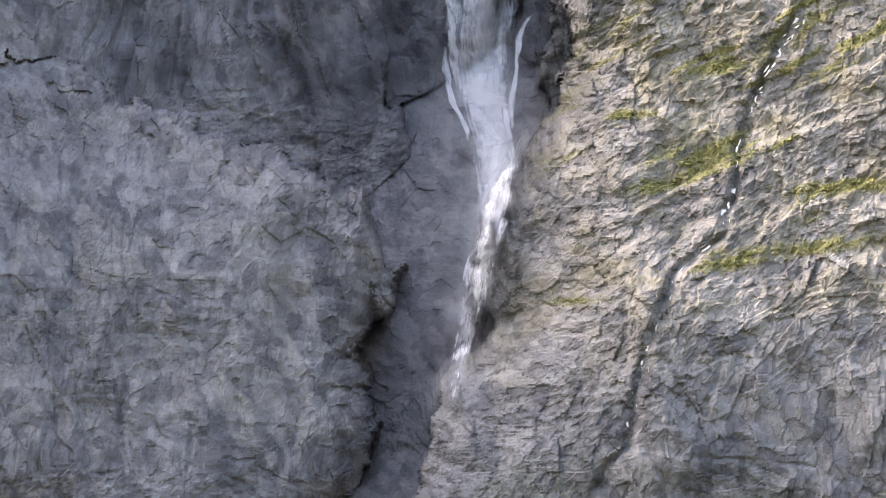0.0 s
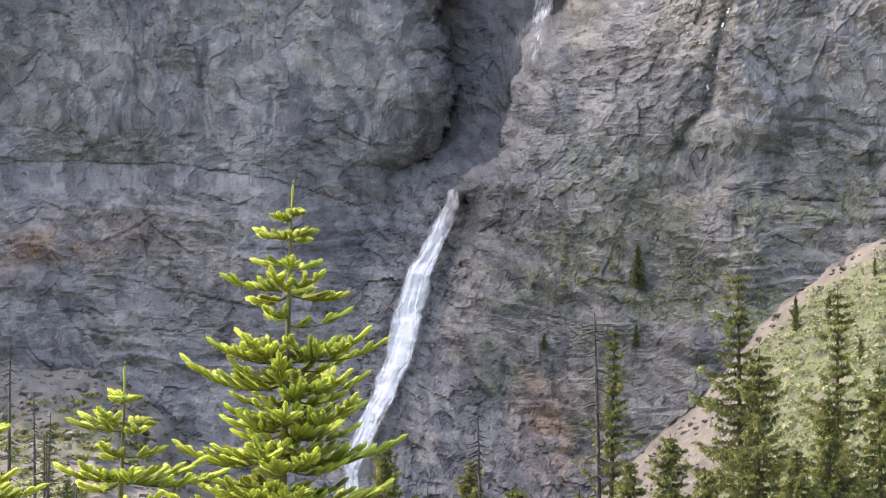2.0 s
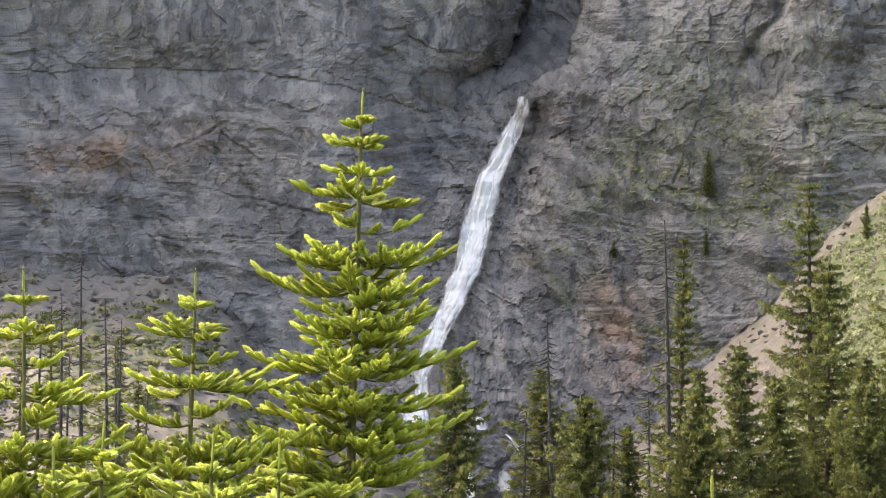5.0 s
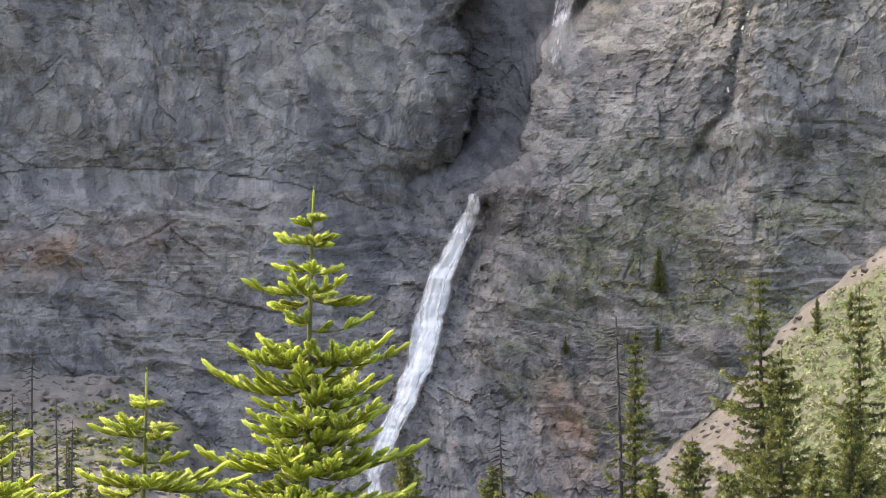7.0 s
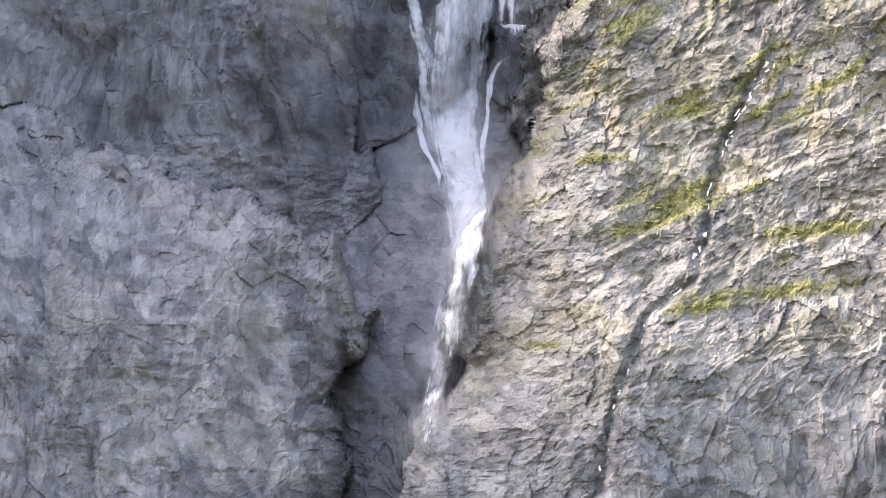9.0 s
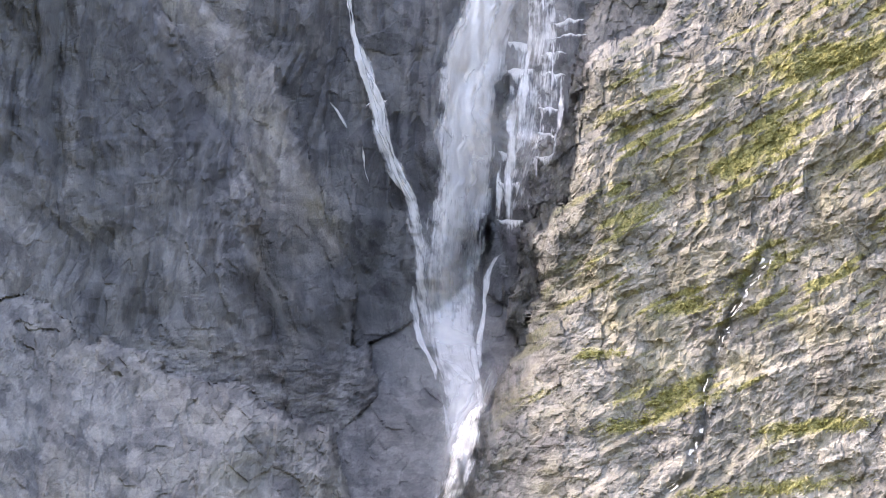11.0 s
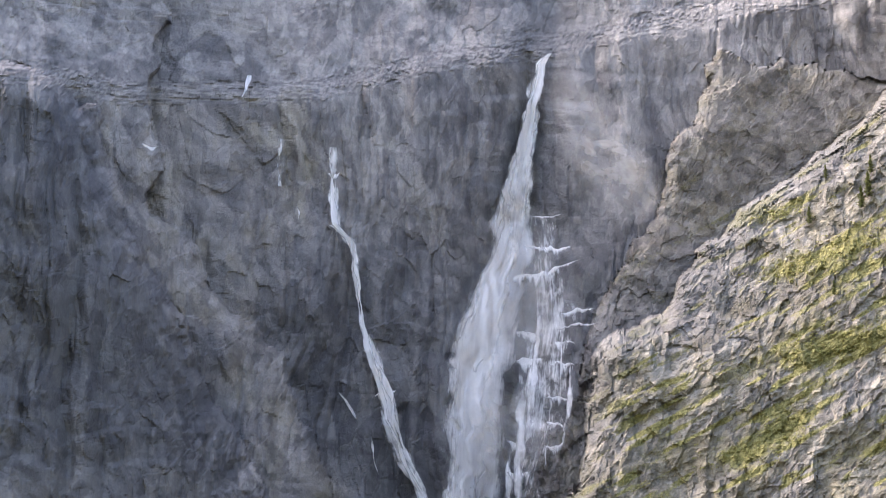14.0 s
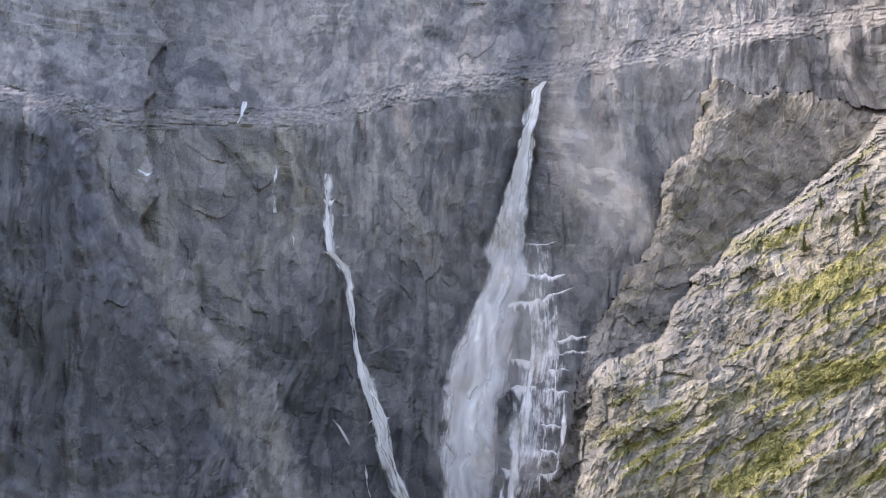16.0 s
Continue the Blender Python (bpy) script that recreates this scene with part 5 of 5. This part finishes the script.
for i, (fb, fe, high) in enumerate([(7.66, 6.25, 6.5), (8.3, 6.5, 5), (9.2, 7.3, 3.5), (8.9, 5.6, 5), (9.6, 6.4, 4)]):
    far_spruce(fb, fe, float(hill_far(np.array(fb), np.array(fe))), high, i)


# boulder and foam at the foot of the lower fall
def boulder(bearing, rise, far, size, seed, label):
    rng = np.random.default_rng(seed)
    bm = bmesh.new()
    bmesh.ops.create_icosphere(bm, subdivisions=4, radius=1.0)
    v = np.array([q.co[:] for q in bm.verts])
    tri = np.array([[q.index for q in f.verts] for f in bm.faces])
    bm.free()
    ci, cj, dx, dy, gap = cells(v[:, 0] * 2.2 + v[:, 1] + seed, v[:, 2] * 2.2 + v[:, 1], seed)
    v = v * (0.85 + 0.22 * rnd(ci, cj, seed) + 0.10 * fbm(v[:, 0] * 3 + seed, v[:, 2] * 3 + v[:, 1], 3, seed))[:, None]
    me = mesh_from("boulder", v * np.asarray(size), tri, ROCK, dict(wet_shade=np.full(len(v), 0.8)))
    ob = tagged(new("boulder", me), label, "boulder", "boulders below the fall")
    ob.location = spot(bearing, rise, far)


boulder(0.30, 2.05, 628, (5.2, 4.5, 4.6), 5, "big dark wet boulder below the fall")
boulder(0.12, 1.45, 622, (4.6, 4.0, 3.2), 6, "low dark wet boulder in the foam")
boulder(0.80, 1.75, 625, (3.0, 3.0, 2.2), 7, "low dark wet boulder in the foam")
rapids = thing("rapids", "white foaming rapids between dark boulders", "stream", kind="structure")
sheet("foam", [(0.02, 2.8), (0.06, 2.5)], [(0.2, 2.8), (0.3, 2.5)], 22, CHURN, rapids, 10, 0.02, 0.1, 61, ragged=0.06, ends=0.3)
sheet("foam", [(0.6, 2.45), (0.85, 2.05)], [(0.75, 2.45), (1.05, 2.05)], 22, CHURN, rapids, 10, 0.02, 0.1, 62, ragged=0.06, ends=0.3)
sheet("foam", [(0.52, 1.75), (0.42, 1.3)], [(0.72, 1.75), (0.82, 1.3)], 30, CHURN, rapids, 14, 0.02, -0.08, 63, ragged=0.1, ends=0.3)
sheet("foam", [(-0.12, 1.75), (-0.1, 1.1)], [(0.04, 1.75), (0.1, 1.1)], 34, CHURN, rapids, 8, 0.02, 0.05, 64, ragged=0.06, ends=0.3)
sheet("foam", [(-1.45, 3.05), (-1.3, 2.5)], [(-0.95, 3.05), (-0.7, 2.5)], 6, CHURN, rapids, 12, 0.02, 0.05, 65, ragged=0.08, ends=0.3)
trickle = thing("high_fall", "tiny white fall below a dark overhang", "waterfall", kind="structure")
ribbon("high_sheet", [(-1.46, 28.06), (-1.50, 27.92), (-1.52, 27.78), (-1.60, 27.62)], (0.03, 0.06, 0.05, 0.03), 2, CHURN, trickle, 0.25, 66, ends=0.2)
cascade(trickle, -3.72, 26.66, -3.38, 26.60, 0.07, 68, 0.5)
ribbon("high_thread", [(-0.30, 25.62), (-0.27, 25.4), (-0.24, 25.15)], 0.03, 1, FALLING, trickle, 0.05, 69)
sheet("high_thread", [(-0.80, 26.85), (-0.78, 25.9)], [(-0.70, 26.85), (-0.62, 25.9)], 1, FALLING, trickle, 6, 0.03, -0.05, 67)


def spray_material(seed, strength):
    k = Mat("spray")
    u = k.attr("soft")
    n = k.noise(0.035, 5, 0.6, None, 0.4)
    n2 = k.noise(0.012, 3, 0.5)
    a = k.math("MULTIPLY", k.math("MULTIPLY", k.span(n, 0.36, 0.72), k.span(n2, 0.3, 0.6, 0.4, 1.0)), u)
    a = k.math("MULTIPLY", a, strength)
    tone = (0.93, 0.92, 0.90, 1)
    d = k.node("ShaderNodeBsdfDiffuse", Color=tone).outputs[0]
    tl = k.node("ShaderNodeBsdfTranslucent", Color=tone).outputs[0]
    w = k.node("ShaderNodeMixShader", i0=0.45, i1=d, i2=tl).outputs[0]
    clear = k.node("ShaderNodeBsdfTransparent").outputs[0]
    return k.finish(k.node("ShaderNodeMixShader", i0=a, i1=clear, i2=w).outputs[0])


def spray(name, centre, half, lean, lift, strength, seed, label, parent):
    """A drifting bank of droplets: a billowing translucent sheet in front of the rock, thinning out to its rim."""
    n = 60
    u, v = np.meshgrid(np.linspace(-1, 1, n), np.linspace(-1, 1, n))
    e = centre[1] + v * half[1]
    b = centre[0] + u * half[0] + lean * (e - centre[1])
    far = cliff_far(b, e, 3).min() * 0.35 + 0.65 * cliff_far(b, e, 3)
    for _ in range(8):
        far[1:-1] = (far[:-2] + far[2:] + 2 * far[1:-1]) / 4
        far[:, 1:-1] = (far[:, :-2] + far[:, 2:] + 2 * far[:, 1:-1]) / 4
    far = far - lift - 2 * fbm(u * 2, v * 2, 3, seed)
    soft = np.clip(1 - np.sqrt(u * u + v * v), 0, 1)
    soft = soft * soft * (3 - 2 * soft)
    me = mesh_from(name, spot(b, e, far), grid_faces(n, n), spray_material(seed, strength), dict(soft=soft), flat=False)
    part(name, me, parent, label)


mist = thing("spray_cloud", "thin sunlit spray drifting off the falls", "spray", kind="structure")
spray("drift", (6.35, 26.6), (1.1, 1.9), -0.55, 45, 1.0, 601, "", mist)
spray("drift", (7.4, 28.4), (3.4, 2.4), 0.2, 40, 0.38, 602, "", mist)
spray("veil_mist", (4.3, 22.2), (1.6, 4.4), 0.12, 5, 0.6, 603, "", mist)
spray("foot_mist", (3.2, 17.0), (1.5, 2.6), 0.0, 6, 0.75, 604, "", mist)
spray("plunge_mist", (2.6, 13.2), (1.1, 2.8), 0.25, 6, 0.55, 605, "", mist)
spray("base_mist", (-1.2, 3.3), (0.7, 1.0), 0.4, 5, 0.5, 606, "", mist)
spray("plunge_mist", (3.35, 15.8), (0.75, 2.4), 0.05, 8, 0.7, 607, "", mist)
spray("plunge_mist", (2.75, 13.4), (0.6, 1.8), 0.3, 8, 0.7, 608, "", mist)
spray("veil_mist", (4.2, 21.5), (1.1, 3.2), 0.2, 8, 0.9, 609, "", mist)
spray("drift", (-3.5, 29.6), (4.5, 1.3), 0.0, 10, 0.15, 610, "", mist)
